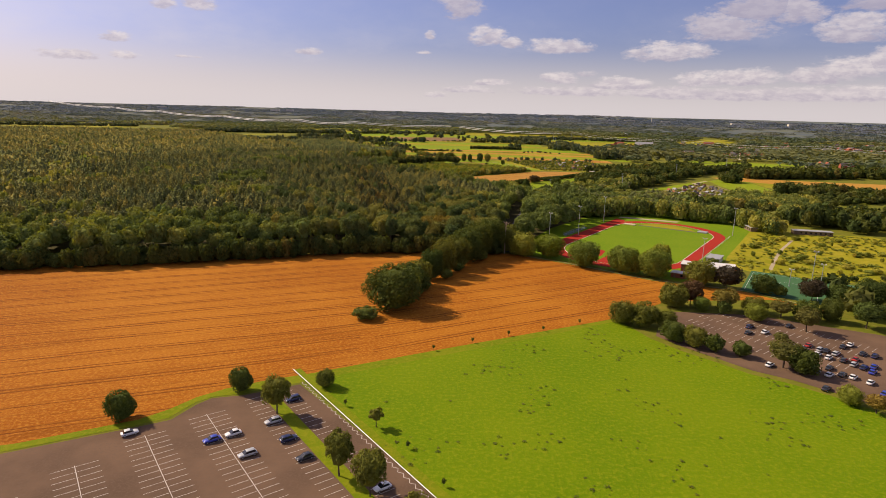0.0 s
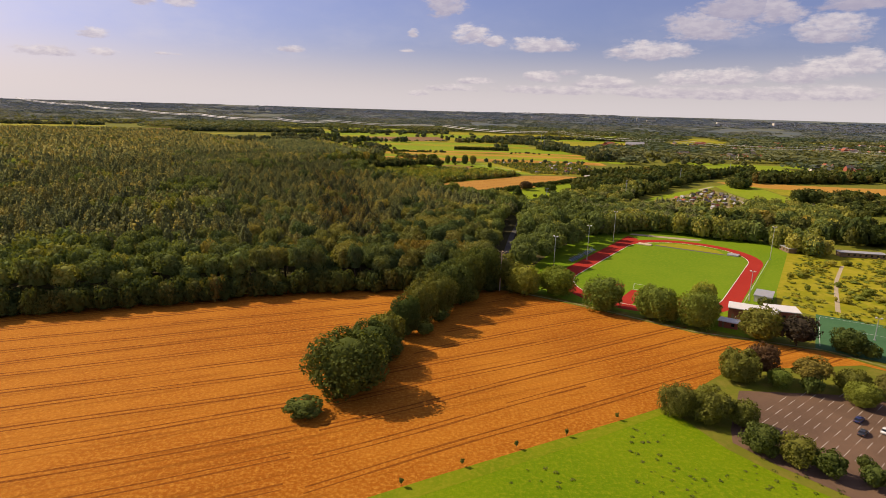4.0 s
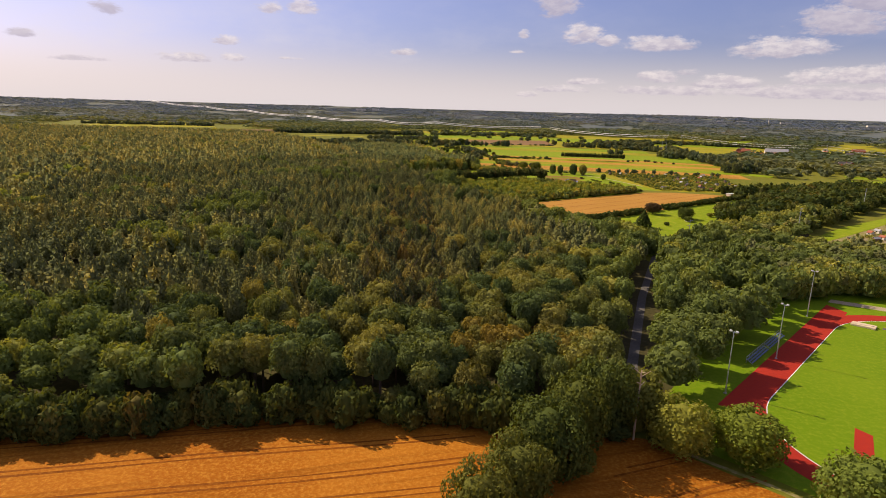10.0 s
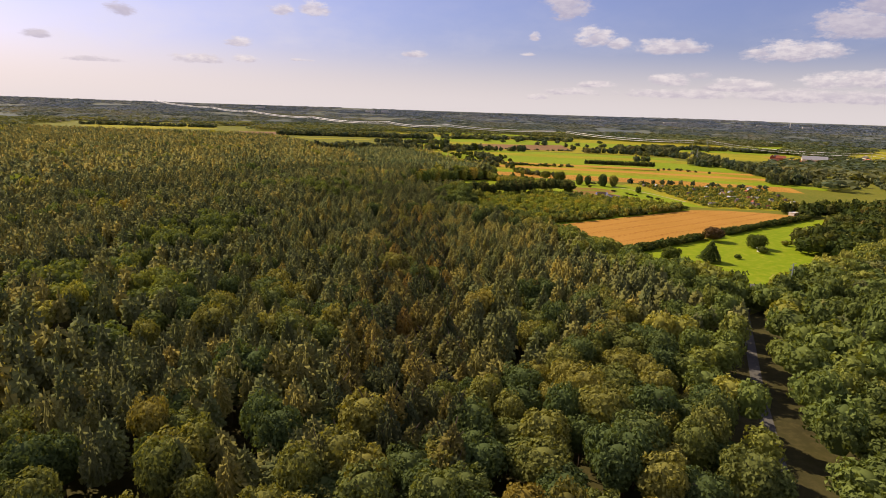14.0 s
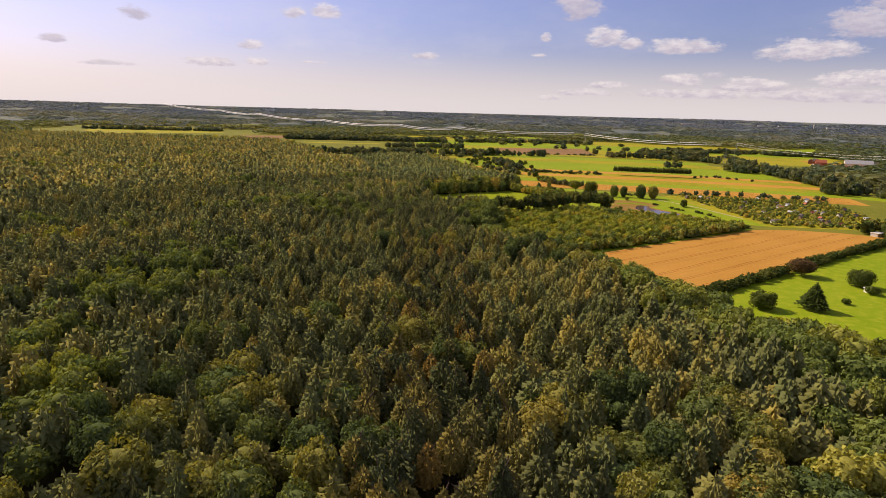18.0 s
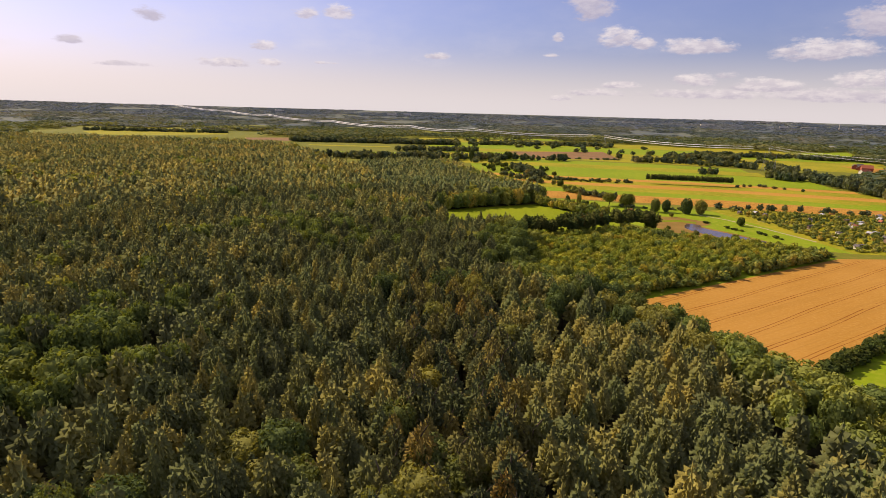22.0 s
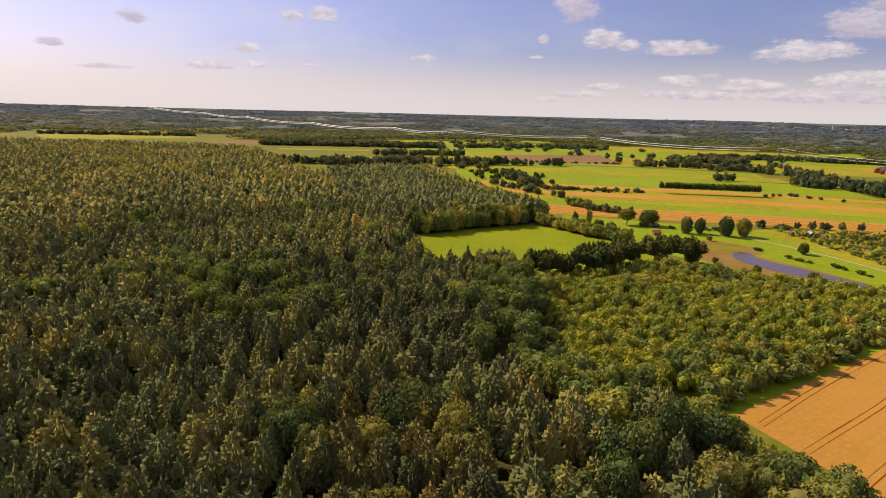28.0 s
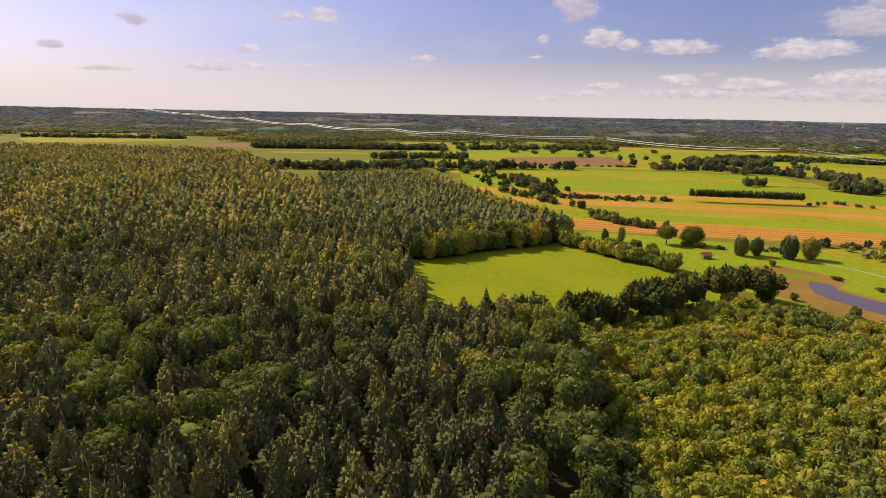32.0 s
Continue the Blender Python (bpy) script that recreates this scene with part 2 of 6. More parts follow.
M["tartan"] = ground_mat("red_track", (0.36, 0.028, 0.016), (0.41, 0.036, 0.02), (0.34, 0.03, 0.02), 0.03, 0.8, None, relief=0.05)
M["asphalt"] = ground_mat("car_park_asphalt", (0.120, 0.074, 0.048), (0.178, 0.108, 0.068), (0.152, 0.098, 0.066), 0.05, 1.5, None, relief=0.06)
M["lane"] = ground_mat("lane_asphalt", (0.085, 0.082, 0.078), (0.12, 0.115, 0.108), (0.15, 0.14, 0.125), 0.08, 1.2, None, relief=0.05)
M["gravel"] = ground_mat("gravel_path", (0.40, 0.33, 0.22), (0.46, 0.38, 0.26), (0.36, 0.28, 0.18), 0.1, 2.0, None, relief=0.1)
M["conifer"] = foliage("conifer_needles", (0.129, 0.140, 0.050), (0.246, 0.234, 0.065), (0.387, 0.321, 0.074))
M["broadleaf"] = foliage("broad_leaves", (0.119, 0.151, 0.038), (0.219, 0.239, 0.049), (0.361, 0.329, 0.063))
M["birch"] = foliage("young_birch_leaves", (0.214, 0.240, 0.035), (0.273, 0.286, 0.039), (0.338, 0.329, 0.047))
M["grey_pine"] = foliage("grey_green_pine_needles", (0.150, 0.172, 0.058), (0.188, 0.206, 0.066), (0.230, 0.238, 0.072))
M["conifer_own"] = foliage("conifer_needles_own", (0.093, 0.105, 0.040), (0.165, 0.164, 0.050), (0.279, 0.232, 0.056), True)
M["broadleaf_own"] = foliage("broad_leaves_own", (0.078, 0.109, 0.034), (0.140, 0.164, 0.042), (0.249, 0.233, 0.052), True)
M["ochre_own"] = foliage("ochre_leaves_own", (0.165, 0.145, 0.032), (0.200, 0.165, 0.034), (0.235, 0.182, 0.036), True)
M["litter"] = ground_mat("forest_floor", (0.050, 0.045, 0.018), (0.065, 0.060, 0.020), (0.09, 0.075, 0.03), 0.03, 0.4)
M["clearing"] = ground_mat("clearing_grass", (0.165, 0.215, 0.004), (0.205, 0.250, 0.006), (0.25, 0.27, 0.014), 0.02, 0.3, (radians(38), 3.0), 0.14)
M["scrub_own"] = foliage("scrub_leaves_own", (0.181, 0.210, 0.030), (0.266, 0.273, 0.039), (0.362, 0.330, 0.047), True)
M["bark"] = plain("bark", (0.09, 0.06, 0.04), 0.95, scale=2.0)
M["dead_wood"] = plain("dead_wood", (0.46, 0.34, 0.23), 0.9, scale=2.0)
M["deep_own"] = foliage("deep_green_leaves_own", (0.065, 0.089, 0.019), (0.096, 0.117, 0.023), (0.141, 0.143, 0.028), True)
M["mid_own"] = foliage("mid_green_leaves_own", (0.088, 0.112, 0.022), (0.128, 0.146, 0.027), (0.172, 0.174, 0.031), True)
M["hedge"] = foliage("hedge_leaves", (0.061, 0.079, 0.020), (0.089, 0.107, 0.023), (0.128, 0.129, 0.032))
M["purple_own"] = foliage("copper_leaves_own", (0.075, 0.055, 0.026), (0.092, 0.062, 0.030), (0.11, 0.072, 0.032), True)
M["light_own"] = foliage("light_leaves_own", (0.168, 0.209, 0.026), (0.209, 0.237, 0.034), (0.261, 0.264, 0.041), True)
# Aerial haze is mixed into these three leaf colours, bluest for the farthest.
M["hazed_hills"] = foliage("haze_blue_hill_leaves", (0.118, 0.145, 0.180), (0.142, 0.168, 0.202), (0.168, 0.190, 0.215))
M["hazed_woods"] = foliage("haze_grey_wood_leaves", (0.088, 0.110, 0.096), (0.122, 0.142, 0.112), (0.172, 0.182, 0.122))
M["hazy"] = foliage("light_haze_wood_leaves", (0.078, 0.100, 0.050), (0.122, 0.140, 0.060), (0.185, 0.190, 0.068))
M["white"] = plain("white_paint", (0.8, 0.8, 0.77), 0.6, vary=0.08)


# ---- mesh helpers ----
def link_mesh(name, bm, mat, parent=None, smooth=False):
    me = bpy.data.meshes.new(name)
    bm.to_mesh(me)
    bm.free()
    for one in mat if isinstance(mat, (list, tuple)) else [mat]:
        me.materials.append(one)
    if smooth:
        me.shade_smooth()
    ob = new(name, me)
    ob.parent = parent
    return ob


def part(name, bm, mat, parent, label="", smooth=False):
    ob = link_mesh(name, bm, mat, parent, smooth)
    return tagged(ob, label)


def sheet(name, corners, mat, z, label, category="field", kind="structure", thick=0.0):
    """A flat piece of land with these corners."""
    bm = bmesh.new()
    face = bm.faces.new([bm.verts.new((x, y, z)) for x, y in corners])
    if face.calc_center_median() is not None:
        bmesh.ops.recalc_face_normals(bm, faces=bm.faces)
    for f in bm.faces:
        f.normal_update()
        if f.normal.z < 0:
            f.normal_flip()
    ob = link_mesh(name, bm, mat)
    return tagged(ob, label, category, kind=kind)


def inside(poly, xs, ys):
    """Which points lie in a polygon."""
    hit = np.zeros(len(xs), bool)
    for (x0, y0), (x1, y1) in zip(poly, poly[1:] + poly[:1]):
        if y0 != y1:
            hit ^= ((ys < y0) != (ys < y1)) & (xs < x0 + (ys - y0) * (x1 - x0) / (y1 - y0))
    return hit


def near_line(line, xs, ys):
    """Distance of points from a line of several legs."""
    best = np.full(len(xs), 1e9)
    for (x0, y0), (x1, y1) in zip(line, line[1:]):
        dx, dy = x1 - x0, y1 - y0
        f = np.clip(((xs - x0) * dx + (ys - y0) * dy) / (dx * dx + dy * dy), 0, 1)
        best = np.minimum(best, np.hypot(xs - x0 - f * dx, ys - y0 - f * dy))
    return best


def scatter(poly, spacing, rng, jitter=0.42):
    """Places on a shaken grid inside a polygon."""
    px, py = [p[0] for p in poly], [p[1] for p in poly]
    gx = np.arange(min(px), max(px), float(spacing))
    gy = np.arange(min(py), max(py), spacing * 0.87)
    xs, ys = np.meshgrid(gx.astype(float), gy.astype(float))
    xs[1::2] += spacing / 2
    xs = (xs + rng.uniform(-jitter, jitter, xs.shape) * spacing).ravel()
    ys = (ys + rng.uniform(-jitter, jitter, ys.shape) * spacing).ravel()
    keep = inside(poly, xs, ys)
    return xs[keep], ys[keep]


# ---- tree shapes, 1 m wide and 1 m high, as triangle lists ----
def flakes(v, f, p, out, size, rng, stretch=(1.0, 1.0)):
    """Small leaf clumps: one crooked triangle at each place p, facing about its way out."""
    w = out / np.linalg.norm(out, axis=1, keepdims=True)
    t = np.cross(w, (0.31, 0.17, 0.93))
    t /= np.linalg.norm(t, axis=1, keepdims=True)
    u = np.cross(w, t)
    spin = rng.uniform(0, 6.283, (len(p), 1))
    i = sum(len(a) for a in v)
    corners = []
    for k in range(3):
        a = spin + 2.0944 * k + rng.uniform(-0.35, 0.35, spin.shape)
        r = size * rng.uniform(0.7, 1.35, spin.shape)
        corners.append(p + ((t * np.cos(a) + u * np.sin(a)) * r) * np.array((stretch[0], stretch[0], stretch[1])))
    v.append(np.stack(corners, 1).reshape(-1, 3))
    f.append(i + np.arange(3 * len(p)).reshape(-1, 3))


def cone_tree(rng, boughs, size, blunt, core=True, low=0.5):
    """A conifer: folded boughs in a spiral round a dark cone; blunt: how round its top is."""
    v, f = [], []
    if core:
        ring = [(0.27 * math.cos(k * 1.047), 0.27 * math.sin(k * 1.047), low - 0.04) for k in range(6)]
        v.append(np.array(ring + [(0, 0, 0.88)]))
        f.append(np.array([(k, (k + 1) % 6, 6) for k in range(6)]))
    k = np.arange(boughs)
    t = 1 - np.sqrt((k + 0.5) / boughs)
    a = k * 2.39996 + rng.uniform(-0.3, 0.3, boughs)
    uneven = 1 + 0.14 * np.cos(a * 3 + rng.uniform(0, 6)) + 0.08 * np.cos(a * 5 + 9 * t)
    r = 0.47 * (1 - t ** blunt) * uneven * rng.uniform(0.78, 1.12, boughs) + 0.025
    z = low + (0.95 - low) * t + rng.uniform(-0.025, 0.025, boughs)
    way = np.stack([np.cos(a), np.sin(a), np.zeros(boughs)], 1)
    side = np.stack([-np.sin(a), np.cos(a), np.zeros(boughs)], 1)
    up = np.array((0, 0, 1.0))
    wide = (size * rng.uniform(0.5, 0.9, boughs) * (0.45 + 0.55 * np.clip(r / 0.35, 0, 1)))[:, None]
    rise = (size * 0.34 * rng.uniform(-0.2, 1.3, boughs) + 0.05 * t)[:, None]
    rr, zz = r[:, None], z[:, None]
    base = way * np.maximum(rr - size * 2.6, 0.0) + up * (zz + size * 0.30)
    tip = way * rr + up * (zz + rise * 0.5)
    left = way * (rr - size * 0.6) + side * wide + up * (zz - size * 0.22)
    right = way * (rr - size * 0.6) - side * wide + up * (zz - size * 0.22)
    i = sum(len(q) for q in v)
    v.append(np.stack([base, left, tip, right], 1).reshape(-1, 3))
    j = i + 4 * k
    f.append(np.stack([j, j + 1, j + 2], 1))
    f.append(np.stack([j, j + 2, j + 3], 1))
    i = sum(len(q) for q in v)
    v.append(np.array([(0.05, 0, 0.88), (-0.03, 0.04, 0.88), (-0.03, -0.04, 0.88), (0.01, 0.0, 1.0)]))
    f.append(np.array([(i, i + 1, i + 3), (i + 1, i + 2, i + 3), (i + 2, i, i + 3)]))
    return np.concatenate(v), np.concatenate(f)


def leaf_tree(rng, blobs, leaves, size, low=0.36, squash=1.0, core=True, skirt=False):
    """A broad crown: small leaf clumps over a cluster of lumps, round a dense heart."""
    v, f = [], []
    mid, hz = (low + 1) / 2, (1 - low) / 2
    if core:
        ring = []
        for z, r in ((-0.7, 0.50), (0.0, 0.70), (0.5, 0.46)):
            ring += [(math.cos(k * 1.0472) * r * 0.5 * rng.uniform(0.85, 1.1), math.sin(k * 1.0472) * r * 0.5 * rng.uniform(0.85, 1.1), mid + z * hz) for k in range(6)]
        v.append(np.array(ring + [(0, 0, mid + 0.72 * hz)]))
        tri = []
        for lv in range(2):
            for k in range(6):
                a, b = lv * 6 + k, lv * 6 + (k + 1) % 6
                tri += [(a, b, b + 6), (a, b + 6, a + 6)]
        f.append(np.array(tri + [(12 + k, 12 + (k + 1) % 6, 18) for k in range(6)]))
    each = max(1, leaves // blobs)
    for b in range(blobs):
        z = 0.85 - 1.55 * (b + 0.5) / blobs if b else 0.8
        a = b * 2.4 + rng.uniform(-0.4, 0.4)
        ring = math.sqrt(max(0.0, 1 - z * z))
        d = np.array((math.cos(a) * ring, math.sin(a) * ring, z)) * rng.uniform(0.52, 0.76)
        r = rng.uniform(0.26, 0.44)
        out = d / np.linalg.norm(d)
        w = rng.normal(size=(each, 3))
        w /= np.linalg.norm(w, axis=1, keepdims=True)
        back = (w @ out)[:, None]
        w = np.where(back < -0.1, w - 2 * back * out, w)
        if not skirt:
            w[:, 2] = np.where(w[:, 2] < -0.4, w[:, 2] * -0.5, w[:, 2])
        p = d + w * (r * (1.06 - 0.45 * rng.uniform(0, 1, (each, 1)) ** 2))
        q = np.stack([p[:, 0] * 0.5, p[:, 1] * 0.5, mid + p[:, 2] * hz * squash], 1)
        flakes(v, f, q, w + 0.38 * rng.normal(size=(each, 3)), size * 0.5, rng, (1.0, 2 * hz))
    return np.concatenate(v), np.concatenate(f)


def tuft_tree(rng, leaves, size, low=0.25, sharp=0.8):
    """A far tree: a few leaf triangles over an egg."""
    v, f = [], []
    for k in range(leaves):
        z = 1 - 1.75 * (k + 0.5) / leaves
        a = k * 2.4 + rng.uniform(-0.3, 0.3)
        r = math.sqrt(max(0, 1 - z * z)) * (1 if z < 0 else (1 - z) * (1 - sharp) + sharp)
        p = np.array((math.cos(a) * r, math.sin(a) * r, z)) * rng.uniform(0.85, 1.1)
        w = p / np.linalg.norm(p) + 0.3 * rng.normal(size=3)
        t = np.cross(w, (0.3, 0.2, 1.0))
        t /= np.linalg.norm(t)
        u = np.cross(w, t)
        u /= np.linalg.norm(u)
        i = len(v)
        spin = rng.uniform(0, 6.28)
        for q in range(3):
            b = spin + q * 2.094
            c = p + (t * math.cos(b) + u * math.sin(b)) * size
            v.append((c[0] * 0.5, c[1] * 0.5, (low + 1) / 2 + c[2] * (1 - low) / 2))
        f.append((i, i + 1, i + 2))
    return np.array(v), np.array(f)


def stuff(name, mat, shapes, xs, ys, widths, heights, tints, rng, label, category, ground=None):
    """Many trees or bushes nobody could count, joined into one mesh."""
    pick = rng.integers(0, len(shapes), len(xs))
    turn = rng.uniform(0, 6.283, len(xs))
    vs, fs, ts, base = [], [], [], 0
    for k, (v, f) in enumerate(shapes):
        at = np.nonzero(pick == k)[0]
        if not len(at):
            continue
        c, s, w = np.cos(turn[at])[:, None], np.sin(turn[at])[:, None], widths[at][:, None]
        zs = 0.0 if ground is None else ground[at][:, None]
        pts = np.stack([(v[:, 0] * c - v[:, 1] * s) * w + xs[at][:, None], (v[:, 0] * s + v[:, 1] * c) * w + ys[at][:, None], v[:, 2] * heights[at][:, None] + zs], -1)
        vs.append(pts.reshape(-1, 3))
        fs.append((f[None] + (base + np.arange(len(at)) * len(v))[:, None, None]).reshape(-1, 3))
        ts.append(np.repeat(tints[at], len(v)))
        base += len(at) * len(v)
    vs, fs, ts = np.concatenate(vs), np.concatenate(fs), np.concatenate(ts)
    me = bpy.data.meshes.new(name)
    me.vertices.add(len(vs))
    me.vertices.foreach_set("co", vs.astype(np.float32).ravel())
    me.loops.add(fs.size)
    me.loops.foreach_set("vertex_index", fs.astype(np.int32).ravel())
    me.polygons.add(len(fs))
    me.polygons.foreach_set("loop_start", np.arange(0, fs.size, 3, dtype=np.int32))
    me.attributes.new("tint", "FLOAT", "POINT").data.foreach_set("value", ts.astype(np.float32))
    me.materials.append(mat)
    me.update(calc_edges=True)
    return tagged(new(name, me), label, category, kind="stuff")


# ---- land ----
def lift_at(r):
    """Height of the land at this distance from its middle: flat, then low hills."""
    return np.interp(r, [0, 3000, 3400, 3800, 4200, 4600, 4900, 5400], [0, 0, 11, 25, 41, 58, 71.5, 74])


def build_ground():
    """One sheet to the horizon, which lifts into low wooded hills far off."""
    bm = bmesh.new()
    seg = 96
    rows = []
    for r in (400, 900, 1600, 2400, 3000, 3400, 3800, 4200, 4600, 4900, 5400):
        rows.append([bm.verts.new((-40 + r * math.cos(6.28318 * k / seg), 330 + r * math.sin(6.28318 * k / seg), float(lift_at(r)))) for k in range(seg)])
    bm.faces.new(rows[0])
    for a, b in zip(rows, rows[1:]):
        for k in range(seg):
            f = bm.faces.new((a[k], b[k], b[(k + 1) % seg], a[(k + 1) % seg]))
            # Outer rings take the ground colour with haze mixed in.
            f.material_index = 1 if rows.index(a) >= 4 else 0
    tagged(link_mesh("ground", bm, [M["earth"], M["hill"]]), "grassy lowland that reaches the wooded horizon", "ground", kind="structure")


M["garden"] = ground_mat("garden_soil", (0.24, 0.19, 0.08), (0.20, 0.20, 0.04), (0.36, 0.29, 0.17), 0.08, 0.4)
# Blue-grey of distant haze is part of this ground colour.
M["hill"] = ground_mat("hazed_hill_ground", (0.10, 0.125, 0.125), (0.155, 0.165, 0.105), (0.115, 0.13, 0.145), 0.0035, 0.012)
build_ground()
U = Vector((0.5707, 0.8211, 0))          # along the running track
N = Vector((0.8211, -0.5707, 0))         # across it

sheet("field_stubble", [(-420, 20), (-107, 131), (-83, 144), (-77.5, 150), (-72.8, 157.5), (-66.7, 163.2), (-57, 169.5), (-45, 175), (1, 200), (45, 223), (70, 237), (100, 262), (150, 268), (168, 252), (162, 258), (144, 280), (104, 296),
      (63, 329), (36, 348), (6, 347), (-62, 342), (-134, 314), (-210, 291), (-420, 224)], M["stubble"], 0.03, "golden-orange harvested grain field with tractor lines")
sheet("field_meadow", [(-45, 171), (1, 198), (45, 221), (69, 235), (76, 214), (83, 203), (91, 194), (99, 184), (109, 177), (120, 166), (126, 157), (142, 130), (150, -60), (60, -60), (-2, 115)], M["meadow"], 0.04, "bright green mown meadow beside the car parks")
sheet("car_park_west", [(-180, 92), (-106, 128), (-82, 141), (-75, 145), (-71.5, 154), (-68.8, 157.7), (-60.6, 160), (-46, 168), (-2, 115), (60, 30), (60, -60), (-180, -60)], M["asphalt"], 0.02, "brownish asphalt car park with white bay lines", "car park")
sheet("car_park_east", [(82, 224), (96, 247), (130, 245), (175, 222), (260, 170), (220, 60), (132, 155), (122, 169), (111, 180), (101, 187), (93, 197), (85, 207), (79, 217)], M["asphalt"], 0.05, "brownish asphalt car park full of cars", "car park")
sheet("field_ripe", [(-16, 733), (32, 656), (214, 850), (219, 862), (187, 872), (153, 873), (121, 864)], M["ripe"], 0.05, "ripe golden grain field between wood and hedge")
sheet("field_paddock", [(42, 662), (74, 560), (232, 744), (226, 848), (214, 848)], M["pasture"], 0.046, "green paddock with single trees")
sheet("field_edge_grass", [(-16, 733), (121, 864), (114, 874), (46, 812), (-28, 743)], M["pasture"], 0.045, "strip of grass between grain and young wood", "verge")
sheet("field_clearing", [(-172, 956), (-128, 842), (0, 920), (-20, 968), (-79, 1028)], M["clearing"], 0.05, "bright green clearing between dark woods")
sheet("field_pond_meadow", [(-79, 1034), (-20, 975), (20, 925), (80, 895), (139, 884), (90, 1045), (45, 1062), (-60, 1080)], M["pasture"], 0.04, "green meadow round the pond")
BANDS = [("tan", -80, 1078, 1136, 290, "orange stubble strip"), ("pasture", -95, 1136, 1172, 300, "green crop strip"), ("olive", -100, 1172, 1214, 300, "olive green strip of crop"), ("tan", -150, 1214, 1246, 305, "pale ripe grain strip"),
         ("olive", -190, 1246, 1288, 305, "rough olive grass strip"), ("tan", -190, 1288, 1318, 300, "pale ripe grass strip"), ("pasture", -190, 1318, 1470, 290, "bright green pasture"), ("olive", -230, 1470, 1545, 250, "yellowish green pasture"),
         ("pasture", -300, 1545, 1620, 240, "light green pasture"), ("olive", -330, 1640, 1900, 560, "yellowish pasture far off"), ("pasture", -400, 1900, 2150, 640, "light green pasture far off"), ("olive", -500, 2150, 2380, 520, "pale grass far off")]
for mat, x0, y0, y1, x1, label in BANDS:
    sheet("field_strip", [(x0, y0 + 6), (120, y0), (x1, y0 - 24), (x1 + 4, y1 - 24), (120, y1), (x0 - 30, y1 + 6)], M[mat], 0.06, label)
sheet("field_ploughed", [(-190, 1830), (26, 1949), (51, 1700), (-136, 1650)], M["plough"], 0.12, "brown ploughed field far off")
sheet("field_far_west", [(-1440, 1960), (-1300, 1850), (-1190, 1890), (-1060, 2100), (-1210, 2345), (-1550, 2400)], M["olive"], 0.06, "pale green field beyond the forest")
sheet("field_west_brown", [(-933, 1971), (-870, 1880), (-745, 1905), (-825, 2075)], M["plough"], 0.06, "brown field beyond the forest")
sheet("field_far_tan", [(372, 846), (421, 856), (470, 832), (530, 820), (780, 780), (780, 690), (472, 752), (436, 778), (402, 797), (376, 824)], M["tan"], 0.06, "ripe golden field by the allotments")
sheet("field_tan_edge", [(401, 795), (436, 776), (472, 750), (780, 688), (780, 620), (430, 690), (392, 735)], M["olive"], 0.06, "green strip before the golden field")
sheet("field_scrub", [(157, 332), (180, 302), (200, 300), (340, 330), (310, 430), (230, 447), (169, 354)], M["olive"], 0.06, "yellowish rough meadow with bushes")
sheet("field_embankment", [(166, 606), (242, 700), (318, 775), (346, 806), (350, 798), (322, 764), (262, 699), (192, 624)], M["pasture"], 0.06, "grassy strip along the embankment")
sheet("allotment_lawn", [(336, 738), (348, 800), (375, 824), (400, 797), (390, 735), (375, 660), (330, 662)], M["pasture"], 0.065, "bright grass beside the allotment garden", "lawn")
sheet("allotment_ground_south", [(194, 626), (262, 698), (318, 762), (334, 736), (326, 660), (302, 622), (248, 604)], M["garden"], 0.05, "worn grass of an allotment garden", "garden")
sheet("allotment_ground_north", [(82, 1053), (112, 1072), (255, 1078), (245, 895), (139, 884)], M["olive"], 0.05, "worn grass between allotment plots", "garden")
for k, (x, y, w, d, turn, mat) in enumerate([(560, 1130, 220, 50, -12, "pasture"), (470, 1500, 150, 60, -20, "pasture"), (760, 1820, 260, 70, -15, "ripe"), (560, 1860, 160, 60, 10, "olive"), (900, 1300, 240, 60, -10, "pasture"), (1100, 2300, 300, 90, -8, "olive"),
                                             (-700, 2500, 260, 90, 15, "pasture"), (-420, 2700, 300, 70, 5, "pasture"), (100, 2700, 260, 70, 0, "olive"), (600, 2800, 320, 80, -10, "pasture"), (-1250, 2700, 300, 70, 25, "olive"), (1500, 1900, 260, 80, -30, "ripe"),
                                             (300, 1130, 90, 40, -30, "pasture"), (-450, 1600, 170, 60, 20, "pasture"), (-560, 1800, 200, 40, 12, "olive"), (-250, 1760, 150, 60, 10, "pasture")]):
    c, s = math.cos(radians(turn)), math.sin(radians(turn))
    sheet("field_far_patch", [(x + (a * c - b * s), y + (a * s + b * c)) for a, b in ((-w / 2, -d / 2), (w / 2, -d / 2 * 0.8), (w / 2 * 0.9, d / 2), (-w / 2, d / 2 * 0.9))], M[mat], 0.07 + 0.001 * k, "small far field between woods")


